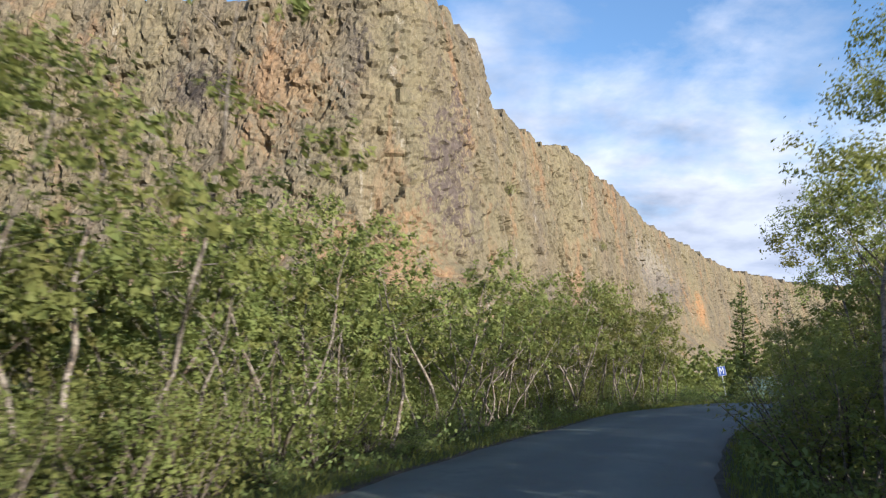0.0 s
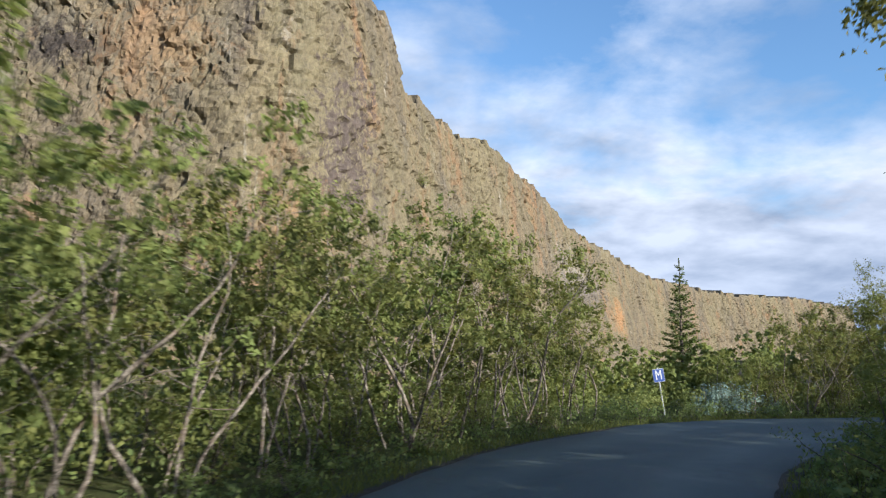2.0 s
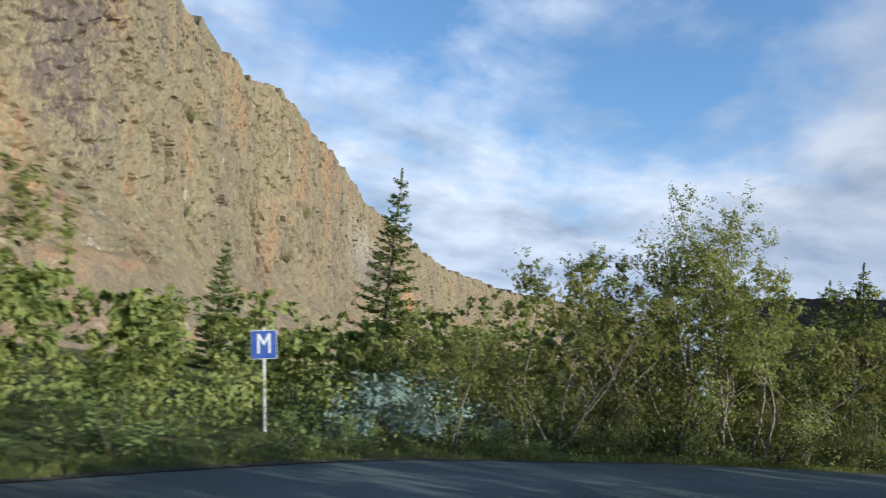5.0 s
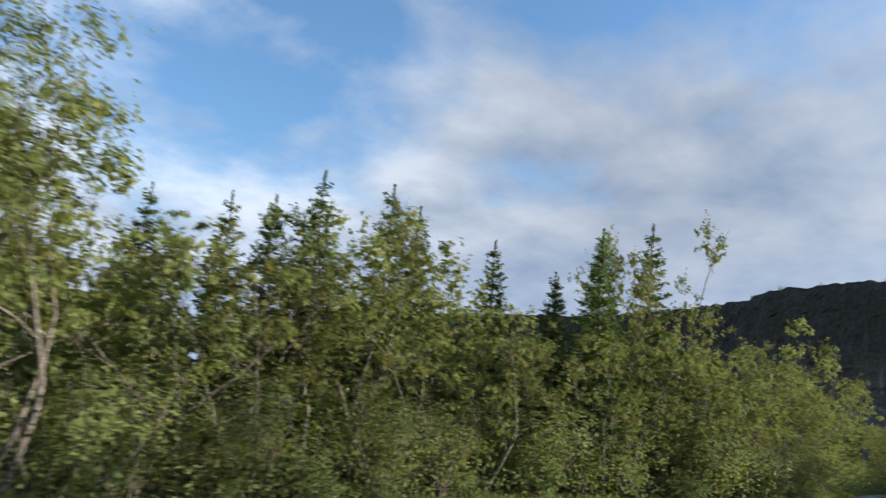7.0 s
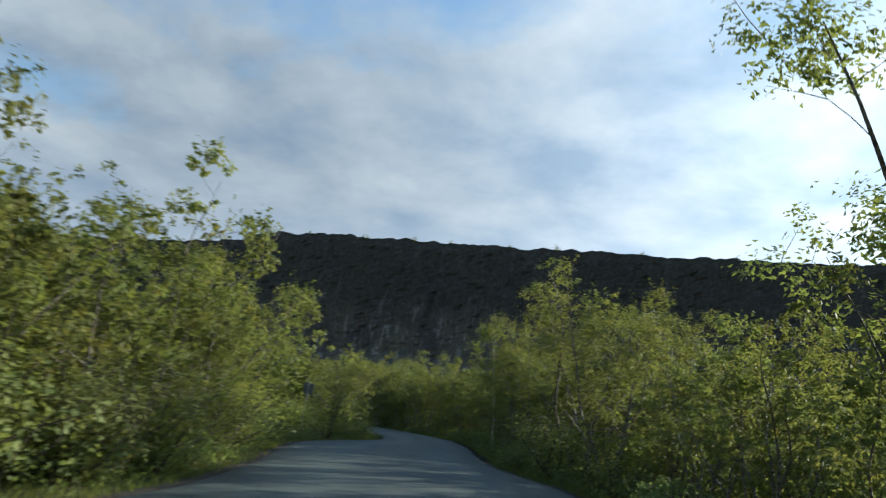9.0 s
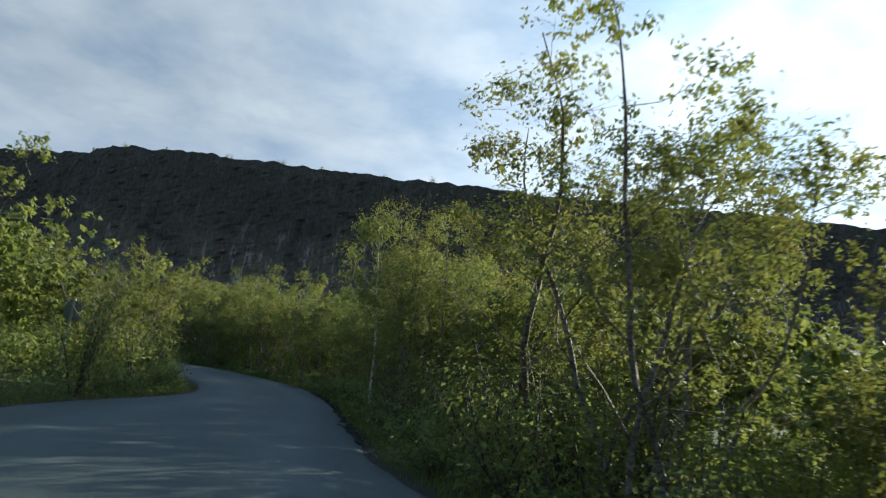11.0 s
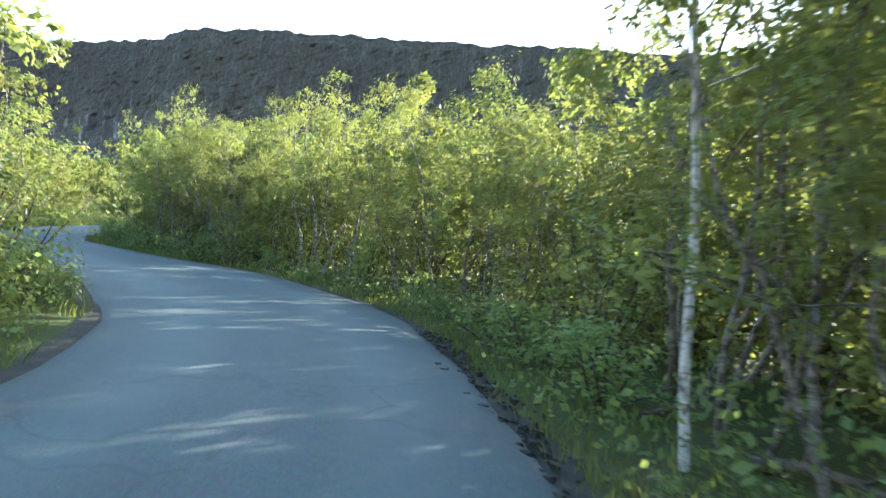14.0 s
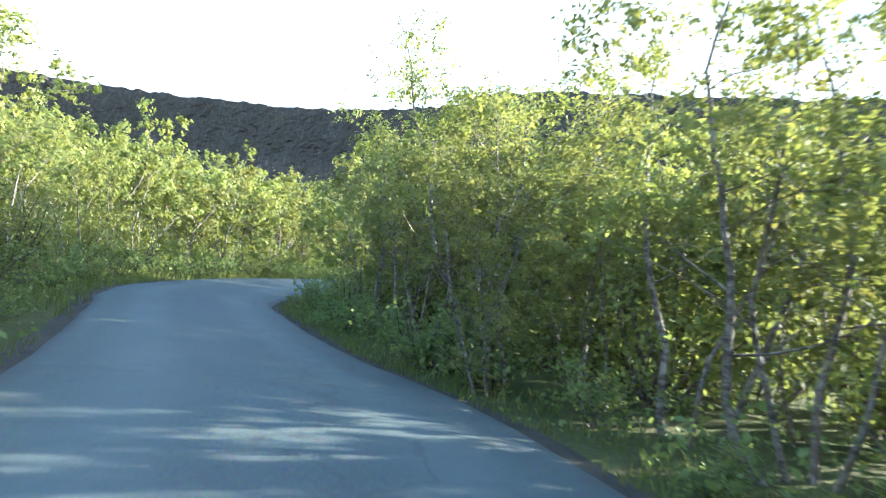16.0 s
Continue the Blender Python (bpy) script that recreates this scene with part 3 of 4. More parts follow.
def birch(seed, height, stems, leaves, leaf_size, spread=1.0, low=0.35, label="", stout=1.0, corners=3, bend=0.14, bark=None, limbs=8, run=9, open_top=0.0, twigs=True):
    """A mountain birch: crooked splayed stems, bare below, rising limbs that carry clumps of leafy sprigs. Built at the origin."""
    rng = np.random.default_rng(seed)
    tree = new("birch_tree")
    tagged(tree, label, "tree")
    hearts, sizes, woods = [], [], []
    for k in range(stems):
        wood = Wood()
        woods.append(wood)
        ang = 2.4 * k + rng.uniform(0, 1.2)
        tilt = rng.uniform(0.12, 0.44) if stems > 1 else rng.uniform(0.02, 0.1)
        h = height * (0.90 if k == 0 else rng.uniform(0.62, 0.86))
        start = (0.16 * math.cos(ang) * (stems > 1), 0.16 * math.sin(ang) * (stems > 1), -0.15)
        path = grow(rng, start, (math.sin(tilt) * math.cos(ang), math.sin(tilt) * math.sin(ang), math.cos(tilt)), h * 1.04, 14, bend, 0.06)
        path[:, 2] *= h / path[-1, 2]
        r0 = (0.0068 * h + 0.008) * rng.uniform(0.75, 1.2) * stout
        wood.tube(path, r0 * (1 - 0.93 * np.linspace(0, 1, 15)) ** 0.8, 6)
        for b in range(limbs):
            fr = low + (0.97 - low) * (b + rng.random()) / limbs
            i = fr * 14
            i0 = int(min(i, 13))
            base = path[i0] + (path[i0 + 1] - path[i0]) * (i - i0)
            a2 = b * 2.4 + rng.uniform(-0.6, 0.6)
            ln = spread * height * (0.27 * (1 - fr) ** 0.55 + 0.05) * rng.uniform(0.65, 1.25)
            limb = grow(rng, base, (math.cos(a2), math.sin(a2), rng.uniform(0.3, 1.0)), ln, 5, 0.17, 0.05)
            rb = max(0.005, r0 * (1 - fr) * 0.5)
            wood.tube(limb if twigs else limb[::5], (rb * (1 - 0.8 * np.linspace(0, 1, 6)))[::1 if twigs else 5], 3)
            rc = height * rng.uniform(0.042, 0.080)
            if fr < 0.75 or rng.random() > open_top:
                hearts.append(limb[5])
                sizes.append(rc)
            if rng.random() < 0.35 - 0.2 * open_top:
                hearts.append(limb[3] + rng.normal(size=3) * 0.04 * height)
                sizes.append(rc * 0.75)
            for q in range(2):
                j = int(rng.integers(2, 6))
                twig = grow(rng, limb[j], rng.normal(size=3) * 0.7 + (0.7 * math.cos(a2), 0.7 * math.sin(a2), 0.6), ln * rng.uniform(0.3, 0.6), 3, 0.2)
                if twigs:
                    wood.tube(twig[[0, 1, 3]], [0.005, 0.0035, 0.0015], 3)
                hearts.append(twig[3])
                sizes.append(rc * 0.4)
        hearts.append(path[13])
        sizes.append(height * 0.05)
    hearts, sizes = np.array(hearts), np.array(sizes)
    # sprigs: short shoots that leave each clump outwards and up, with leaves along them
    count = leaves // run
    weight = sizes ** 2
    pick = rng.choice(len(hearts), count, p=weight / weight.sum())
    way = rng.normal(size=(count, 3)) + (0, 0, 0.35)
    way /= np.linalg.norm(way, axis=1)[:, None]
    rc = sizes[pick][:, None]
    foot = hearts[pick] + way * rc * rng.uniform(0.45, 0.85, (count, 1)) * (1, 1, 0.75)
    shoot = (way + (0, 0, 0.45)) * rc * rng.uniform(0.2, 0.55, (count, 1)) * np.where(rng.random((count, 1)) < 0.16, 2.4, 1.0)
    u = rng.random((count, run, 1))
    c = (foot[:, None] + shoot[:, None] * u + rng.normal(size=(count, run, 3)) * 0.006 * height).reshape(-1, 3)
    face = np.repeat(way, run, 0) + (0, 0, 0.5)
    keep = c[:, 2] > 0.05
    c, face = c[keep], face[keep]
    # bring the crown's top to the height asked for
    grown = height / np.quantile(c[:, 2], 0.995)
    c = c * grown
    for wood in woods:
        wood.v = [k * grown for k in wood.v]
        adopt(wood.make("trunk", bark or BARK), tree)
    adopt(leaf_mesh("crown", c, leaf_size * rng.uniform(0.65, 1.3, len(c)), rng, BIRCH_LEAF, corners=corners, facing=face), tree)
    CROWNS[tree.name] = (c, face)
    return tree


def shrub(seed, height, leaves, leaf_size, mat, name="shrub", label="", slim=0.6, stems=9):
    """A low bush of thin stems from one root."""
    rng = np.random.default_rng(seed)
    bush = tagged(new(name), label, "shrub")
    wood, spots = Wood(), []
    for _ in range(stems):
        a = rng.uniform(0, 2 * np.pi)
        t = rng.uniform(0.15, 0.85)
        stem = grow(rng, (0.05 * math.cos(a), 0.05 * math.sin(a), -0.05), (math.sin(t) * math.cos(a), math.sin(t) * math.sin(a), math.cos(t)), height * rng.uniform(0.7, 1.1), 6, 0.13, 0.04)
        wood.tube(stem[::2], 0.012 * height * (1.05 - np.linspace(0, 1, 4)) + 0.002, 3)
        spots.append(stem[2:])
        for _ in range(4):
            j = int(rng.integers(2, 6))
            tw = grow(rng, stem[j], rng.normal(size=3) + (0, 0, 0.5), height * 0.28, 3, 0.2)
            spots.append(tw)
    adopt(wood.make("trunk", BARK_DARK), bush)
    pts = np.vstack(spots)
    puff = np.repeat(rng.gamma(1.2, 1.0, len(spots)), [len(k) for k in spots]) + 0.05
    c = pts[rng.choice(len(pts), leaves, p=puff / puff.sum())] + rng.normal(size=(leaves, 3)) * 0.055 * height
    c = c[c[:, 2] > 0.02]
    adopt(leaf_mesh("foliage", c, leaf_size * rng.uniform(0.7, 1.3, len(c)), rng, mat, 0.0, slim, 3, c - (0, 0, 0.3 * height) + (0, 0, 0.3)), bush)
    return bush


def spruce(seed, height, density=1.0, label=""):
    """A young spruce: straight trunk, whorls of drooping boughs clothed in needle sprays, a bare leader at the top."""
    rng = np.random.default_rng(seed)
    tree = tagged(new("spruce_tree"), label, "tree")
    wood = Wood()
    path = np.c_[rng.normal(size=12) * 0.012, rng.normal(size=12) * 0.012, np.linspace(-0.1, 0.985 * height, 12)]
    wood.tube(path, 0.016 * height * (1.02 - np.linspace(0, 1, 12)) + 0.006, 7)
    centres, dirs, sizes = [], [], []
    whorls = int(height * 3.6)
    for w in range(whorls):
        fr = 0.10 + 0.87 * w / whorls
        z = height * fr
        ln = 0.205 * height * (1 - fr) ** 0.85 + 0.05
        first = rng.uniform(0, 6.28)
        for b in range(7):
            a = first + b * 0.9 + rng.normal() * 0.2
            lift = 0.15 + 0.55 * fr
            bough = grow(rng, (0, 0, z + rng.normal() * 0.05), (math.cos(a), math.sin(a), lift - 0.25), ln * rng.uniform(0.85, 1.1), 5, 0.05, 0.03)
            wood.tube(bough, (0.010 * (1 - fr) + 0.004) * (1.05 - np.linspace(0, 1, 6)), 3)
            side = np.array([-math.sin(a), math.cos(a), 0])
            out = np.array([math.cos(a), math.sin(a), 0.0])
            k = max(12, int(100 * density * ln))
            u = rng.uniform(0.12, 1.0, k)
            i = np.minimum((u * 5).astype(int), 4)
            base = bough[i] + (bough[i + 1] - bough[i]) * (u * 5 - i)[:, None]
            sgn = rng.choice([-1, 1], k)[:, None]
            reach = rng.uniform(0.1, 1.0, k)[:, None] * (0.34 * ln * (1.15 - u))[:, None]
            c = base + side * sgn * reach + out * reach * 0.45 + rng.normal(size=(k, 3)) * (0.02, 0.02, 0.025) - (0, 0, 0.02)
            centres.append(c)
            dirs.append(side * sgn * 0.8 + out * 0.7 + rng.normal(size=(k, 3)) * 0.35)
            sizes.append(np.full(k, 0.15) * rng.uniform(0.7, 1.3, k) * (0.65 + 0.5 * (1 - fr)))
    # the leader is clothed in short upright needles
    z = rng.uniform(0.93, 1.0, 70) * height
    centres.append(np.c_[rng.normal(size=(70, 2)) * 0.012, z])
    dirs.append(rng.normal(size=(70, 3)) * 0.5 + (0, 0, 0.9))
    sizes.append(np.full(70, 0.075))
    adopt(wood.make("trunk", BARK_DARK), tree)
    c, d, s = np.vstack(centres), np.vstack(dirs), np.concatenate(sizes)[:, None]
    d /= np.linalg.norm(d, axis=1)[:, None]
    e = np.cross(d, rng.normal(size=d.shape) * 0.5 + (0, 0, 1))
    e /= np.linalg.norm(e, axis=1)[:, None]
    v = np.stack([c - d * s * 0.5, c + e * s * 0.2, c + d * s * 0.5, c - e * s * 0.2], 1)
    adopt(mesh_object("crown", v.reshape(-1, 3), np.arange(4 * len(c)).reshape(-1, 4), SPRUCE_NEEDLE), tree)
    return tree


def at(x, y, turn=0.0, size=1.0, lean=0.0, lean_way=0.0, squat=1.0):
    z = float(ground_height(np.array([x]), np.array([y]))[0])
    return Matrix.Translation((x, y, z)) @ Matrix.Rotation(lean_way, 4, "Z") @ Matrix.Rotation(lean, 4, "X") @ Matrix.Rotation(turn - lean_way, 4, "Z") @ Matrix.Diagonal((size * squat, size * squat, size, 1))


# prototypes, 4 m tall; each is used as a thing of its own too
NEAR = [birch(100 + i, 4.0, st, 5300, 0.068, sp, lo, "green mountain birch with pale crooked stems") for i, (st, sp, lo) in
        enumerate([(4, 1.0, 0.30), (3, 1.1, 0.34), (4, 1.1, 0.28), (3, 1.0, 0.32), (3, 1.2, 0.36), (4, 1.1, 0.26)])]
CLOSE = [birch(170 + i, 4.0, st, 10800, 0.043, sp, lo, "green mountain birch with pale crooked stems") for i, (st, sp, lo) in enumerate([(4, 1.1, 0.24), (4, 1.1, 0.22), (3, 1.2, 0.28)])]
TALL = [birch(150 + i, 7.0, st, 8100, 0.056, sp, 0.36, "tall thin birch with an airy crown", open_top=0.3, limbs=12) for i, (st, sp) in enumerate([(2, 0.8), (1, 0.75)])]
MID = [birch(200 + i, 4.0, st, 2600, 0.108, sp, 0.12, "green mountain birch in a dense thicket", run=5, limbs=8, twigs=False) for i, (st, sp) in enumerate([(3, 1.1), (3, 1.2), (3, 1.3), (2, 1.2)])]
ROADSIDE = birch(165, 5.0, 4, 13500, 0.044, 1.0, 0.32, "spreading roadside birch")
BIG = birch(159, 6.0, 7, 18000, 0.062, 0.9, 0.28, "large spreading birch with a thin airy crown", 1.1, limbs=11)
WHITE = birch(190, 4.0, 1, 6300, 0.044, 0.95, 0.42, "birch with a straight white trunk", 1.1, 3, 0.03, BARK_WHITE, limbs=16, open_top=0.2)
BUSHES = [shrub(480 + i, 1.7, 1550, 0.057, BIRCH_LEAF, "birch_bush", "leafy young birch bush with thin stems", 0.62, 12) for i in range(3)]
SPRUCES = [spruce(300 + i, 5.5, d, "young dark green spruce rising above the birches") for i, d in enumerate([1.0, 0.85, 0.7])]
SHRUBS = [shrub(400 + i, 1.0, 850, 0.052, SHRUB_LEAF, "shrub", "low green willow shrub at the road's edge") for i in range(4)]
WILLOWS = [shrub(450 + i, 1.0, 900, 0.085, WILLOW_LEAF, "willow_shrub", "blue-grey woolly willow shrub beside the road", 0.45, 12) for i in range(2)]
used = set()
rnd = random.Random(5)


def plant(kind, m, label="", group=""):
    """The prototype itself the first time, copies after that."""
    if kind.name in used:
        ob = copy_thing(kind, m @ Matrix.Diagonal((1 / kind.scale.x, 1 / kind.scale.y, 1 / kind.scale.z, 1)))
    else:
        used.add(kind.name)
        kind.matrix_basis = m
        ob = kind
    return tagged(ob, label, group=group)


class Deferred:
    jobs = []


def want(kind, m, label="", group=""):
    Deferred.jobs.append((kind, m, label, group))


road_near = np.vstack([left_line, right_line])
taken = []
eyes = np.array([row[1][:2] for row in PATH])


def free(x, y, r):
    if any((x - a) ** 2 + (y - b) ** 2 < (r + c) ** 2 for a, b, c in taken):
        return False
    if np.min(np.linalg.norm(road_near - (x, y), axis=1)) < 0.45 or inside_road(np.array([x]), np.array([y]))[0]:
        return False
    return np.min(np.linalg.norm(eyes - (x, y), axis=1)) > 1.7


def stand(x, y, h, kinds, r=0.35, label="", group="", squat=1.0, turn=None, lean=None, way=0.0, base=4.0):
    taken.append((x, y, r))
    turn = rnd.uniform(0, 6.28) if turn is None else turn
    if lean is None:
        lean, way = rnd.uniform(0, 0.07), rnd.uniform(0, 6.28)
    want(rnd.choice(kinds), at(x, y, turn, h / base, lean, way, squat), label, group)


# trees picked out in view
taken += [(66.0, 41.7, 1.3), (64.5, 41.4, 1.1), (63.0, 41.1, 1.1), (61.5, 40.8, 1.1), (60.0, 40.5, 1.1), (58.5, 40.4, 1.0)]
for x, y, h in [(21.5, 50.8, 7.2), (33.3, 45.7, 5.0), (33.7, 44.9, 5.5), (34.4, 48.6, 5.7), (35.6, 44.9, 5.8), (37.3, 45.6, 5.9), (39.8, 45.2, 5.6), (40.4, 43.8, 4.9), (41.0, 42.9, 6.1), (40.2, 42.5, 5.7), (43.9, 42.9, 7.0), (31.9, 47.6, 5.0), (17.2, 57.0, 5.2), (30.5, 49.5, 5.2), (42.6, 45.0, 5.3)]:
    stand(x, y, h, SPRUCES, 0.5, group="young spruces", lean=0.01, base=5.5)
stand(27.3, 43.2, 6.05, [BIG], 0.6, squat=1.0, turn=0.4, lean=0.0, base=6.0)
for x, y, h, k in [(24.4, 43.2, 4.4, 2), (27.8, 42.6, 4.7, 4), (23.0, 42.6, 3.6, 5), (36.5, 43.0, 3.5, 5), (38.3, 42.9, 3.3, 2), (39.4, 42.0, 3.4, 5), (41.4, 41.7, 3.4, 2), (42.9, 41.5, 3.6, 5), (33.0, 43.5, 3.9, 1), (34.1, 44.0, 4.8, 3), (35.5, 43.9, 5.1, 0), (31.6, 43.6, 3.8, 2), (25.6, 44.4, 4.4, 0), (27.3, 44.2, 4.2, 5),
                   (-1.4, 8.8, 5.2, 1), (-0.4, 12.2, 3.9, 3), (0.2, 13.9, 4.2, 0), (1.0, 15.9, 4.5, 4), (1.9, 18.1, 4.2, 3), (3.1, 21.0, 3.8, 2), (3.8, 22.6, 3.7, 5), (4.4, 24.3, 3.9, 1),
                   (5.6, 27.0, 4.4, 0), (6.9, 29.6, 4.9, 2), (7.7, 30.9, 5.0, 1), (8.7, 32.3, 4.0, 5), (9.7, 33.7, 4.6, 4), (12.9, 38.2, 4.0, 0)]:
    stand(x, y, h, [NEAR[k]], 0.4, lean=0.02, way=rnd.uniform(0, 6.28), group="birches along the road")
for x, y, h, k in [(82.4, 42.5, 3.6, 0), (80.2, 40.4, 4.0, 1), (78.2, 38.1, 4.3, 2), (77.2, 37.3, 4.3, 0), (75.2, 36.0, 3.4, 1), (73.9, 35.3, 3.4, 2), (71.6, 34.3, 3.6, 0), (61.2, 33.1, 4.0, 1), (63.6, 33.4, 3.7, 2), (53.0, 32.4, 4.8, 1), (54.4, 32.2, 5.0, 2)]:
    stand(x, y, h, [CLOSE[k]], 0.4, lean=0.02, way=rnd.uniform(0, 6.28), group="birches along the road")
for x, y, h, k in [(49.2, 31.4, 3.3, 2), (46.3, 31.5, 3.2, 5), (58.9, 42.9, 4.2, 2), (48.5, 41.3, 4.4, 4), (46.4, 41.6, 4.5, 2), (50.6, 41.3, 3.9, 5), (52.8, 41.8, 4.2, 0), (44.4, 41.6, 4.5, 0), (64.8, 40.2, 3.3, 2), (67.4, 40.6, 2.9, 0)]:
    stand(x, y, h, [NEAR[k]], 0.4, lean=0.02, way=rnd.uniform(0, 6.28), group="birches along the road")
stand(10.7, 35.1, 5.3, [NEAR[0]], 0.4, "tall slim birch rising over the thicket", squat=0.65, lean=0.0)
stand(42.0, 42.2, 6.4, [NEAR[1]], 0.4, "slender birch standing among the spruces", squat=0.6, lean=0.0)
stand(65.4, 34.3, 5.0, [WHITE], 0.4, "tall birch with a straight white trunk", squat=0.95, lean=0.07, way=3.1)
stand(64.7, 32.6, 5.3, [TALL[0]], 0.4, squat=1.1, lean=0.0, base=7.0)
stand(63.6, 31.6, 5.4, [TALL[1]], 0.4, squat=1.2, lean=0.0, base=7.0)
stand(66.0, 32.4, 5.0, [TALL[1]], 0.4, squat=1.1, lean=0.0, base=7.0)
stand(67.6, 33.5, 4.4, [CLOSE[0]], 0.4, "birch with thick gnarled pale stems", lean=0.04)
stand(61.2, 39.9, 2.4, [BUSHES[0]], 0.3, "leafy young birch bush beside the road", squat=0.65, lean=0.0, base=1.7)
stand(78.6, 39.9, 2.7, [CLOSE[1]], 0.3, "small birch with a leaning white stem", lean=0.0)
stand(83.2, 41.0, 4.2, [CLOSE[1]], 0.4, lean=0.0)
stand(6.3, 8.4, 5.4, [TALL[1]], 0.4, "tall roadside birch with bare lower branches", squat=1.1, turn=0.0, lean=0.09, way=-1.5, base=7.0)
stand(8.9, 12.9, 4.8, [ROADSIDE], 0.5, "spreading roadside birch with drooping leafy branches", squat=1.0, turn=1.0, lean=0.04, way=-1.5, base=5.0)
stand(9.6, 16.6, 2.9, [CLOSE[1]], 0.4, lean=0.0)
stand(11.4, 18.2, 2.5, [CLOSE[2]], 0.4, lean=0.0)
stand(42.0, 30.9, 5.8, [ROADSIDE], 0.4, "birch with drooping twigs spreading over the road", squat=1.2, turn=2.0, lean=0.0, base=5.0)
stand(55.6, 32.4, 4.9, [TALL[0]], 0.4, "airy birch with thin dark stems", squat=1.3, lean=0.03, base=7.0)
stand(58.6, 32.7, 4.9, [TALL[1]], 0.4, "airy birch with thin dark stems", squat=1.4, lean=0.03, base=7.0)


def rows(line, side, s0, s1, heights, offsets, spacing, kinds, jitter=0.4, r=0.35, base=4.0, squat=(0.9, 1.15), label="", group=""):
    """Plants along an edge line, from its point s0 to s1 (metres along it), on side +1 left, -1 right."""
    nrm = normals_left(line) * side
    for off in offsets:
        s = s0 + rnd.uniform(0, spacing)
        while s < s1:
            i = min(int(s / 0.5), len(line) - 1)
            o = off + rnd.uniform(-jitter, jitter)
            x, y = line[i] + nrm[i] * o
            if free(x, y, r):
                stand(x, y, rnd.uniform(*heights), kinds, r, squat=rnd.uniform(*squat), base=base, label=label, group=group)
            s += spacing * rnd.uniform(0.7, 1.3)


def along(line, x, y):
    return 0.5 * float(np.argmin(np.linalg.norm(line - (x, y), axis=1)))


L = lambda x, y: along(left_line, x, y)  # noqa: E731
R = lambda x, y: along(right_line, x, y)  # noqa: E731
BIRCHES = "birches along the road"
# stretches of the two sides: line, side, from, to, heights, spacing of the first row
STRETCHES = [(left_line, 1, L(-2, 1), L(6.5, 24), (2.6, 3.7), 1.3), (left_line, 1, L(6.5, 24), L(13.6, 36), (3.1, 3.9), 1.5),
             (left_line, 1, L(19.0, 40), L(24, 41), (1.7, 2.4), 1.5), (left_line, 1, L(24, 41), L(33, 42), (2.8, 3.4), 1.4), (left_line, 1, L(33, 42), L(46, 39.5), (3.3, 4.1), 1.4),
             (left_line, 1, L(46, 39.5), L(58, 40), (3.0, 3.9), 1.4), (left_line, 1, L(62, 39), L(85, 48.4), (2.4, 3.3), 1.5),
             (right_line, -1, R(3, 3), R(12, 24), (1.6, 2.4), 1.5), (right_line, -1, R(42, 33), R(58, 34), (2.2, 2.9), 1.5),
             (right_line, -1, R(58, 34), R(64, 35), (2.4, 3.2), 1.4), (right_line, -1, R(64, 35), R(76, 38), (3.0, 4.1), 1.3), (right_line, -1, R(76, 38), R(84, 45), (2.6, 3.4), 1.3)]
for line, side, a, b, heights, gap in STRETCHES:
    rows(line, side, a, b, (heights[0] * 0.92, heights[1] * 1.14), (1.7,), gap * 1.45, CLOSE if side < 0 and (a > R(50, 33) or a < R(8, 17)) else NEAR, group=BIRCHES)
for line, side, a, b, heights, gap in STRETCHES:
    rows(line, side, a, b, (3.6, 4.6) if heights == (1.6, 2.4) else heights, (5.2,) if heights == (1.6, 2.4) else (3.3,), gap * 1.35, MID, group=BIRCHES)
rows(right_line, -1, R(58, 34), R(86, 46), (2.5, 3.5), (2.7,), 2.1, MID, group=BIRCHES)
rows(left_line, 1, L(85, 48.4), L(112, 50), (2.8, 3.6), (1.4, 2.8), 1.7, MID, group=BIRCHES)
rows(right_line, -1, R(84, 45), R(112, 46), (2.8, 3.8), (1.6,), 1.7, MID, group=BIRCHES)
rows(right_line, -1, R(8.3, 18.0), R(18.5, 30), (4.9, 5.8), (4.4,), 2.0, CLOSE, group=BIRCHES)
rows(right_line, -1, R(18.5, 30), R(28, 33), (4.4, 5.2), (3.3,), 1.8, MID, group=BIRCHES)
rows(right_line, -1, R(28, 33), R(40, 33.6), (5.2, 6.0), (4.2,), 1.7, NEAR, group=BIRCHES)
rows(right_line, -1, R(18.5, 30), R(40, 33.7), (3.4, 4.4), (5.2,), 2.0, MID, group=BIRCHES)
rows(right_line, -1, R(64, 35), R(88, 47), (3.1, 4.0), (4.6,), 1.5, MID, group=BIRCHES)
# young leafy bushes in front of and between the trunks
for line, side, a, b, hs in [(left_line, 1, L(-2, 1), L(4, 18), (0.8, 1.6)), (left_line, 1, L(22, 41), L(60, 40), (1.1, 2.1)), (left_line, 1, L(24, 41), L(57, 40), (1.3, 2.3)), (left_line, 1, L(62, 39), L(88, 49), (1.0, 1.8)),
                             (right_line, -1, R(4, 6), R(14, 27), (1.1, 1.8)), (right_line, -1, R(44, 33), R(88, 47), (1.1, 2.0))]:
    rows(line, side, a, b, hs, (1.35, 2.4), 1.8, BUSHES, 0.4, 0.2, base=1.7, squat=(0.9, 1.3), group="young birch bushes")
rows(left_line, 1, L(4, 18), L(14, 36.5), (0.8, 1.5), (1.4,), 2.6, BUSHES, 0.4, 0.2, base=1.7, squat=(0.9, 1.3), group="young birch bushes")
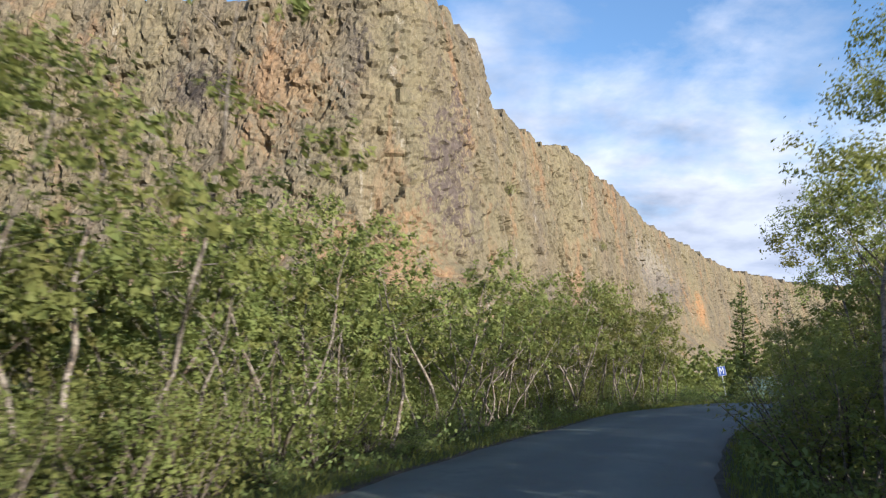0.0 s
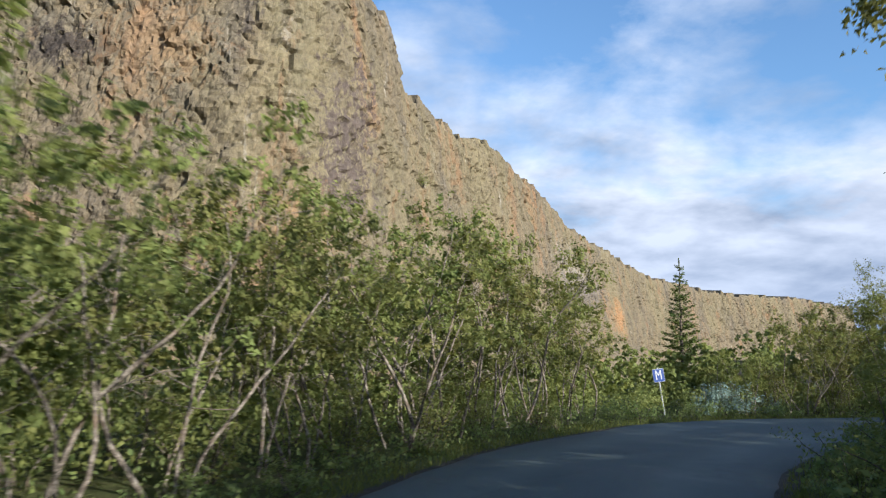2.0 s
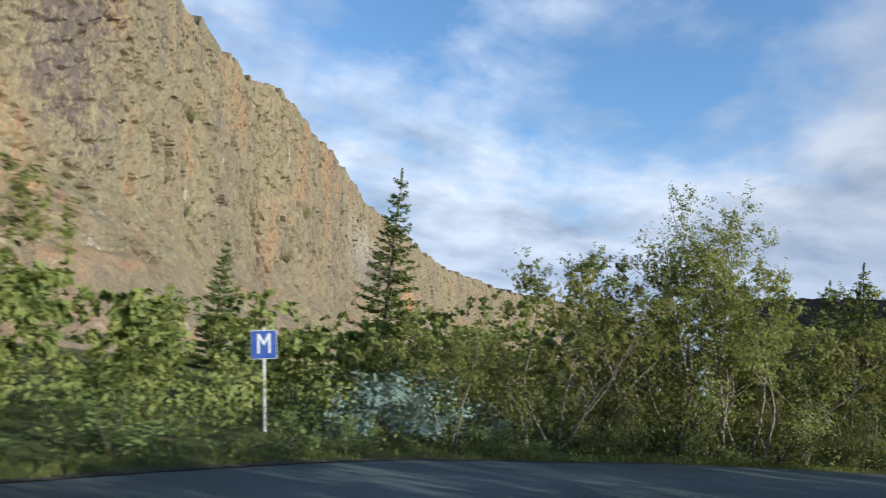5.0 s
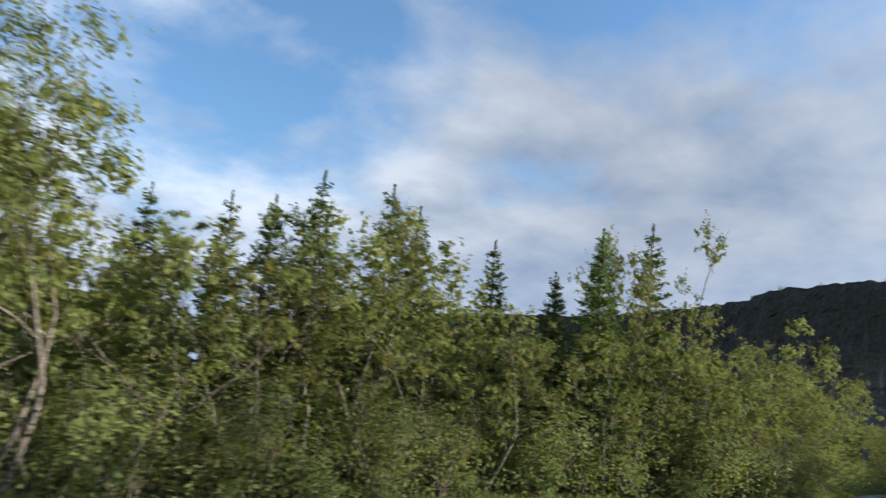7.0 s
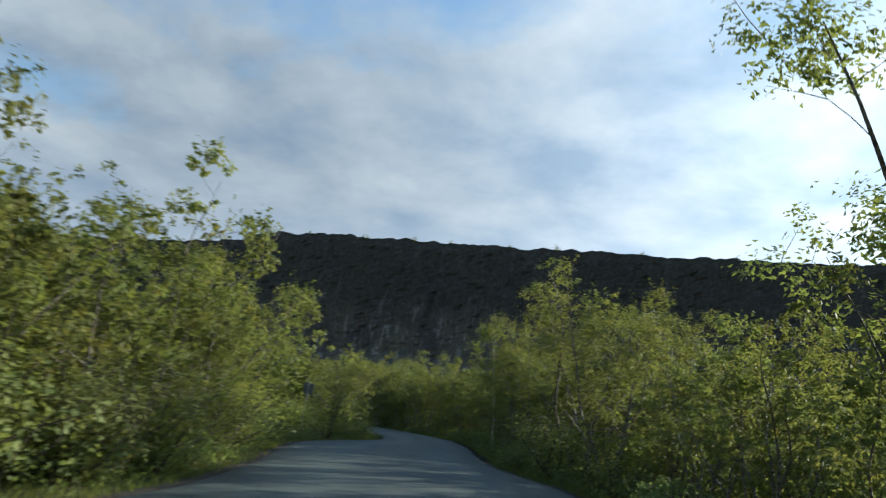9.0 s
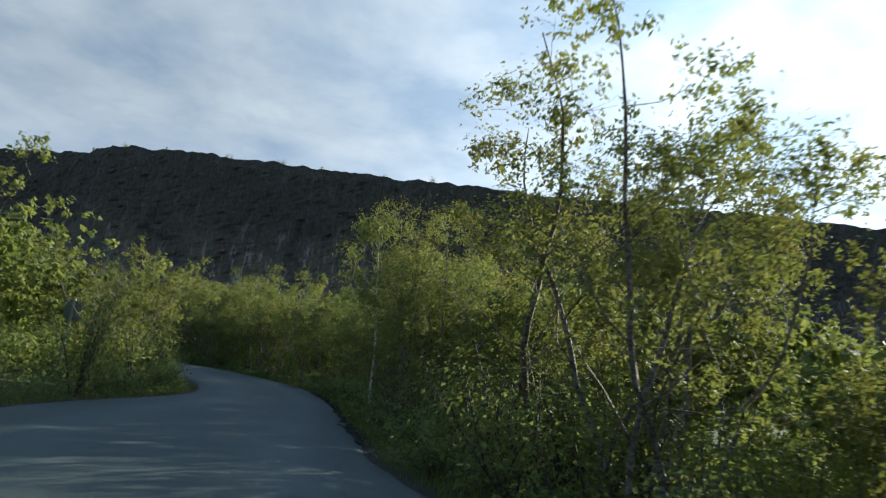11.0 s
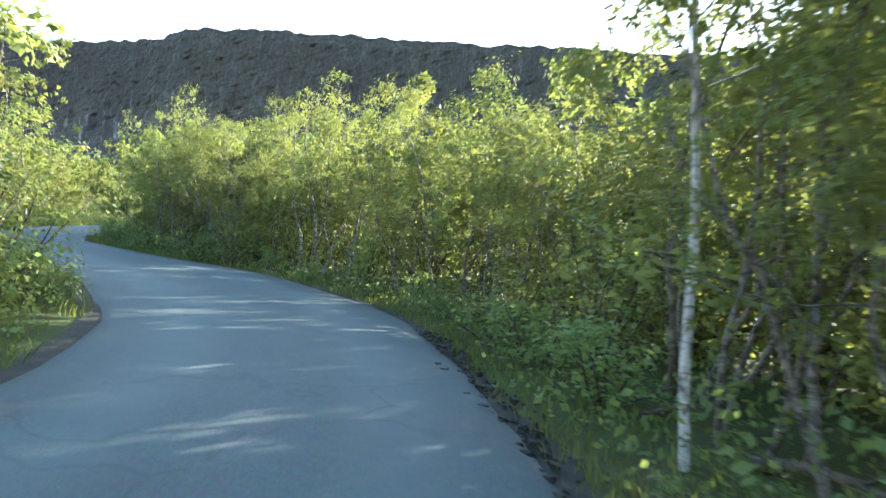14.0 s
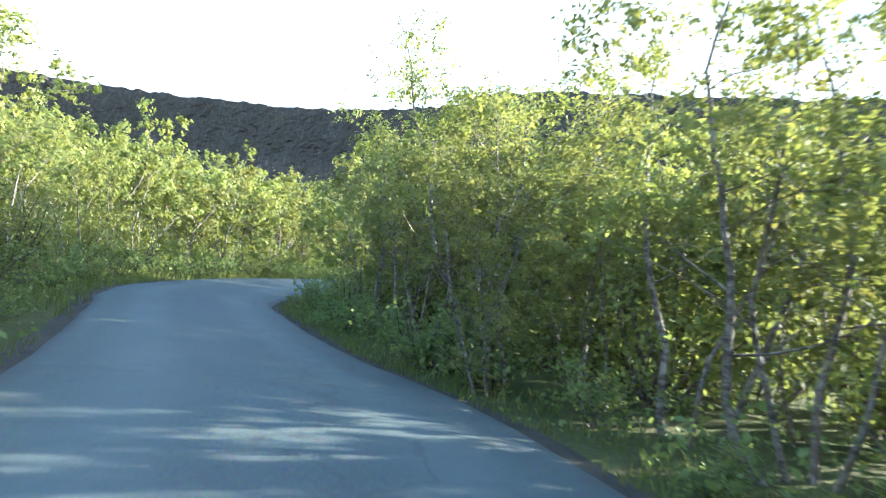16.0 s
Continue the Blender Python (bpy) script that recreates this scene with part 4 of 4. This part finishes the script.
rows(right_line, -1, R(62, 35), R(88, 47), (1.5, 2.3), (3.6, 5.4), 1.3, BUSHES, 0.4, 0.15, base=1.7, squat=(1.0, 1.4), group="young birch bushes")
rows(left_line, 1, L(-2, 1), L(1.8, 13), (1.2, 2.1), (1.1,), 1.1, BUSHES, 0.25, 0.15, base=1.7, squat=(1.0, 1.4), group="young birch bushes")
rows(left_line, 1, L(28, 41.5), L(56, 40), (1.2, 1.9), (1.0,), 1.2, BUSHES, 0.25, 0.15, base=1.7, squat=(1.0, 1.4), group="young birch bushes")
# shrubs at the edges
for line, side, a, b, hs, gap in ((left_line, 1, 8, L(14, 36.5), (0.35, 0.75), 2.2), (left_line, 1, L(14, 36.5), L(108, 50), (0.4, 0.9), 1.2), (right_line, -1, 8, R(108, 46), (0.4, 0.95), 1.1)):
    rows(line, side, a, b, hs, (0.85,), gap, SHRUBS, 0.25, 0.1, base=1.0, squat=(0.9, 1.5), group="roadside shrubs")
for x, y, h in [(18.3, 41.6, 1.15), (19.3, 41.9, 1.3), (20.2, 42.2, 1.1), (19.4, 43.0, 1.2), (21.4, 42.4, 0.8)]:
    stand(x, y, h, WILLOWS, 0.5, squat=1.05, base=1.0, group="blue-grey willows")
# shrubs that cling to the rock and to the rims
for cliff, spots in ((cliff_west, [(18.1, 160, 38.1, 4.5), (15.5, 138.6, 22.7, 4), (19.2, 157, 21.6, 3), (45.6, 207.5, 33.4, 5.5), (41.2, 195.7, 21.2, 5), (16.5, 142, 11, 4), (52, 222, 33, 3.5), (-14, 110, 52, 2)]),
                     (cliff_east, [(321, 111, 58, 4), (318, 96, 58, 3), (313, 76, 58, 4), (310, 57, 58, 4), (307, 44, 58, 3), (299, 7, 58, 4), (303, 24, 58, 3), (292, -20, 58, 3), (335, 124, 58, 3)])):
    body = np.empty(len(cliff.data.vertices) * 3, dtype=np.float32)
    cliff.data.vertices.foreach_get("co", body)
    body = body.reshape(-1, 3)
    for x, y, z, wide in spots:
        q = body[np.argmin(np.linalg.norm((body - (x, y, z)) * (1, 1, 2), axis=1))]
        want(rnd.choice(BUSHES), Matrix.Translation([float(k) for k in q]) @ Matrix.Rotation(rnd.uniform(0, 6.28), 4, "Z") @ Matrix.Diagonal((wide / 2.4, wide / 2.4, wide / 2.6, 1)),
             "green shrub rooted in a ledge of the rock" if cliff == cliff_west else "low dark shrub on the rim of the rock", "shrubs on the cliffs")
for kind, m, label, group in Deferred.jobs:
    plant(kind, m, label, group)


# ---- thicket and undergrowth that nobody could count ----
def build_thicket():
    """The birch wood behind the first rows, as leaves in tree-shaped clumps."""
    rng = np.random.default_rng(77)
    own = random.Random(9)
    kinds = [CROWNS[k.name.split(".")[0] if k.name not in CROWNS else k.name] for k in MID]
    centres, sizes, faces = [], [], []
    for line, side in ((left_line, 1), (right_line, -1)):
        nrm = normals_left(line) * side
        for off, gap, count, size in ((4.7, 1.5, 1050, 0.15), (6.6, 1.9, 800, 0.18), (9.5, 2.4, 650, 0.21), (14.0, 3.2, 500, 0.25), (21.0, 4.5, 450, 0.33), (34.0, 7.0, 450, 0.46), (56.0, 12.0, 400, 0.7)):
            s = 2.0
            while s < 0.5 * len(line) - 2:
                i = int(s / 0.5)
                p = line[i] + nrm[i] * (off + own.uniform(-0.2, 0.2) * off ** 0.8)
                s += gap * own.uniform(0.7, 1.3)
                if np.min(np.linalg.norm(road_near - p, axis=1)) < 3.2 or p[1] < -6 or (side < 0 and off > 10 and p[0] < 42):
                    continue
                h = own.uniform(2.9, 4.0) * (1.12 if off > 12 else 1.0) / 4.0
                if 10 < p[0] < 25 and p[1] > 40:
                    h *= 0.68
                if side < 0 and 41 < p[0] < 62:
                    h *= 0.8
                c, way = own.choice(kinds)
                some = rng.integers(0, len(c) // 5, count // 5)[:, None] * 5 + np.arange(5)
                c, way = c[some.ravel()], way[some.ravel()]
                a = own.uniform(0, 6.28)
                w = h * own.uniform(1.1, 1.5)
                x = (c[:, 0] * math.cos(a) - c[:, 1] * math.sin(a)) * w + p[0]
                y = (c[:, 0] * math.sin(a) + c[:, 1] * math.cos(a)) * w + p[1]
                centres.append(np.c_[x, y, c[:, 2] * h])
                faces.append(np.c_[way[:, 0] * math.cos(a) - way[:, 1] * math.sin(a), way[:, 0] * math.sin(a) + way[:, 1] * math.cos(a), way[:, 2]])
                sizes.append(np.full(len(c), size) * rng.uniform(0.7, 1.3, len(c)))
        # low leafy growth under and between the trees
        for off, gap, count, size in ((2.6, 0.9, 220, 0.085), (4.0, 1.1, 220, 0.10), (6.0, 1.4, 220, 0.13), (9.0, 2.2, 220, 0.18)):
            for s in np.arange(3.0, 0.5 * len(line) - 2, gap):
                i = int(s / 0.5)
                p = line[i] + nrm[i] * (off + own.uniform(-0.7, 0.7))
                if np.min(np.linalg.norm(road_near - p, axis=1)) < 1.7 or p[1] < -6:
                    continue
                way = rng.normal(size=(count, 3)) + (0, 0, 0.4)
                way /= np.linalg.norm(way, axis=1)[:, None]
                c = way * rng.uniform(0.5, 1.0, (count, 1)) * (own.uniform(0.5, 0.9), own.uniform(0.5, 0.9), own.uniform(0.45, 0.8)) + (p[0], p[1], own.uniform(0.35, 0.7))
                low = c[:, 2] > 0.05
                centres.append(c[low])
                faces.append(way[low])
                sizes.append(size * rng.uniform(0.7, 1.3, low.sum()))
    ob = leaf_mesh("birch_thicket", np.vstack(centres), np.concatenate(sizes), rng, BIRCH_LEAF, corners=3, facing=np.vstack(faces))
    tagged(ob, "dense green birch thicket behind the roadside trees", "thicket", kind="stuff")


def build_undergrowth():
    """Herbs and low leaves between the stems, and grass at the road's edges."""
    rng = np.random.default_rng(31)
    for name, count, near, far, high, size, mat, slim, label in (("undergrowth", 70000, 0.35, 6.0, 0.55, 0.075, SHRUB_LEAF, 0.6, "low green herbs and seedlings between the birch stems"),
                                                            ("grass", 34000, 0.03, 1.1, 0.16, 0.12, GRASS, 0.07, "uneven green grass along the road's edges")):
        pts = []
        for line, side in ((left_line, 1), (right_line, -1)):
            nrm = normals_left(line) * side
            k = rng.integers(8, len(line) - 20, count // 2)
            off = near + (far - near) * rng.random(count // 2) ** 1.6
            p = line[k] + nrm[k] * off[:, None] + rng.normal(size=(count // 2, 2)) * 0.15
            patch = fbm(p[:, 0] * 0.8, p[:, 1] * 0.8, 41)
            p = p[(patch > 0.30) & ~inside_road(p[:, 0], p[:, 1])]
            patch = fbm(p[:, 0] * 0.8, p[:, 1] * 0.8, 41)
            z = ground_height(p[:, 0], p[:, 1]) + high * rng.random(len(p)) * np.clip((patch - 0.3) * 4, 0.2, 1.2) + 0.02
            pts.append(np.c_[p, z])
        pts = np.vstack(pts)
        if name == "grass":
            s = size * rng.uniform(0.6, 1.6, len(pts))[:, None]
            pts[:, 2] = ground_height(pts[:, 0], pts[:, 1])
            a = rng.uniform(0, 6.28, len(pts))
            e = np.c_[np.cos(a), np.sin(a), 0 * a] * 0.006
            tip = pts + np.c_[rng.normal(size=(len(pts), 2)) * 0.35, np.ones(len(pts))] * s
            mid = pts * 0.5 + tip * 0.5 + (0, 0, 0.02)
            v = np.stack([pts - e, pts + e, mid + e * 0.7, tip, mid - e * 0.7], 1)
            ob = mesh_object(name, v.reshape(-1, 3), np.arange(5 * len(pts)).reshape(-1, 5), mat)
        else:
            ob = leaf_mesh(name, pts, size * rng.uniform(0.6, 1.4, len(pts)), rng, mat, 0.0, slim)
        tagged(ob, label, name, kind="stuff")


build_thicket()
build_undergrowth()


# ---- signs ----
def box(bm, size, place, bevel=0.0):
    made = bmesh.ops.create_cube(bm, size=1.0, matrix=Matrix.Translation(place) @ Matrix.Diagonal((*size, 1)))
    if bevel:
        edges = {e for v in made["verts"] for e in v.link_edges}
        bmesh.ops.bevel(bm, geom=list(edges), offset=bevel, segments=2, affect="EDGES")


def passing_sign(x, y, turn, lean, label, plate):
    """A blue passing-place sign with a white letter on a steel pole."""
    s = tagged(new("road_sign"), label, "road sign")
    bm = bmesh.new()
    bmesh.ops.create_cone(bm, cap_ends=True, segments=14, radius1=0.03, radius2=0.03, depth=2.2, matrix=Matrix.Translation((0, 0.035, 0.62)))
    part("pole", bm, STEEL, s, "thin galvanised steel pole")
    bm = bmesh.new()
    box(bm, (0.43, 0.012, 0.48), (0, -0.008, 1.44), 0.004)
    panel = part("panel", bm, plate, s, "thin metal sign plate")
    bm = bmesh.new()
    box(bm, (0.412, 0.004, 0.462), (0, -0.017, 1.44), 0.0015)
    part("face", bm, SIGN_BLUE, panel, "blue reflective sheet")
    cu = bpy.data.curves.new("letter", "FONT")
    cu.body, cu.align_x, cu.align_y, cu.extrude, cu.size = "M", "CENTER", "CENTER", 0.0012, 0.42
    tmp = new("letter_curve", cu)
    me = bpy.data.meshes.new_from_object(tmp.evaluated_get(bpy.context.evaluated_depsgraph_get()))
    bpy.data.objects.remove(tmp)
    me.materials.clear()
    me.materials.append(SIGN_WHITE)
    letter = new("letter", me)
    letter.parent = panel
    letter.matrix_basis = Matrix.Translation((0, -0.0215, 1.44)) @ Matrix.Rotation(radians(90), 4, "X") @ Matrix.Diagonal((0.80, 1.16, 1, 1))
    for z in (1.30, 1.58):
        bm = bmesh.new()
        box(bm, (0.09, 0.05, 0.025), (0, 0.02, z), 0.004)
        part("clamp", bm, STEEL, s)
    s.matrix_basis = at(x, y, turn) @ Matrix.Rotation(lean, 4, "Y")
    return s


passing_sign(16.97, 41.9, radians(-2), radians(-8), "blue passing-place sign with white letter on leaning steel pole", SIGN_WHITE)
passing_sign(66.0, 41.7, radians(76), radians(-3), "road sign on steel pole, its grey back towards the road", SIGN_GREY)


# ---- broken edge of the road and dead wood ----
def build_rubble():
    """Crumbled asphalt and stones along a stretch of the edge, too many to count."""
    rng = np.random.default_rng(8)
    start, end = int(R(58.5, 34.2) / 0.5), int(R(70.5, 36.4) / 0.5)
    nrm = normals_left(right_line)
    cube = np.array([(x, y, z) for x in (-1, 1) for y in (-1, 1) for z in (-1, 1)], float) * 0.5
    quads = np.array([(0, 1, 3, 2), (4, 6, 7, 5), (0, 4, 5, 1), (2, 3, 7, 6), (0, 2, 6, 4), (1, 5, 7, 3)])
    verts, faces = [], []
    for k in range(520):
        i = int(rng.integers(start, end))
        u = rng.random()
        p = right_line[i] * (1 - u) + right_line[i + 1] * u + nrm[i] * rng.normal(0.02, 0.13)
        size = 0.018 + 0.05 * rng.random() ** 3
        a = rng.uniform(0, 6.28)
        c = cube * (1, 1, 0.7) + rng.normal(size=(8, 3)) * 0.14
        c = np.c_[c[:, 0] * math.cos(a) - c[:, 1] * math.sin(a), c[:, 0] * math.sin(a) + c[:, 1] * math.cos(a), c[:, 2]] * size
        z = max(float(ground_height(np.array([p[0]]), np.array([p[1]]))[0]), -0.02) + 0.3 * size
        verts.append(c + (p[0], p[1], z))
        faces.append(quads + 8 * k)
    ob = mesh_object("rubble", np.vstack(verts), np.vstack(faces), GRAVEL)
    tagged(ob, "dark crumbled asphalt stones along the broken road edge", "rubble", kind="stuff")


def dead_branch(x, y, turn, size, seed):
    """A fallen crooked branch with broken side twigs."""
    rng = np.random.default_rng(seed)
    thing = tagged(new("fallen_branch"), "crooked grey dead branch lying among the herbs", "branch")
    wood = Wood()
    stem = grow(rng, (0, 0, 0.04), (1, 0, 0.22), 1.5, 9, 0.16)
    wood.tube(stem, 0.045 * (1.1 - np.linspace(0, 1, 10)), 7)
    adopt(wood.make("stem", BARK_DARK), thing)
    for j in (2, 4, 5, 7):
        wood = Wood()
        twig = grow(rng, stem[j], rng.normal(size=3) * 0.6 + (0.6, 0, 0.5), rng.uniform(0.3, 0.6), 4, 0.2)
        wood.tube(twig, 0.016 * (1.1 - np.linspace(0, 1, 5)), 5)
        adopt(wood.make("twig", BARK_DARK), thing)
    thing.matrix_basis = at(x, y, turn, size)


build_rubble()
dead_branch(65.5, 33.9, radians(-120), 1.0, 3)
dead_branch(66.6, 34.2, radians(-60), 0.8, 5)


def bare_shrub(x, y, size, seed):
    """A shrub of pale leafless stems."""
    rng = np.random.default_rng(seed)
    thing = tagged(new("bare_shrub"), "leafless shrub of pale crooked stems by the road", "shrub", group="bare shrubs")
    for _ in range(7):
        wood = Wood()
        a, t = rng.uniform(0, 6.28), rng.uniform(0.2, 0.8)
        stem = grow(rng, (0.04 * math.cos(a), 0.04 * math.sin(a), -0.05), (math.sin(t) * math.cos(a), math.sin(t) * math.sin(a), math.cos(t)), rng.uniform(1.1, 1.8), 8, 0.14, 0.02)
        wood.tube(stem, 0.014 * (1.1 - np.linspace(0, 1, 9)) + 0.002, 5)
        for j in (3, 4, 5, 6, 7):
            twig = grow(rng, stem[j], rng.normal(size=3) * 0.6 + (math.cos(a), math.sin(a), 0.3), rng.uniform(0.2, 0.5), 3, 0.2)
            wood.tube(twig, [0.006, 0.005, 0.004, 0.002], 3)
        adopt(wood.make("stem", BARK), thing)
    thing.matrix_basis = at(x, y, 0.0, size)


bare_shrub(7.3, 12.6, 1.05, 21)
bare_shrub(7.9, 13.6, 1.1, 22)
bare_shrub(7.0, 11.3, 0.9, 23)
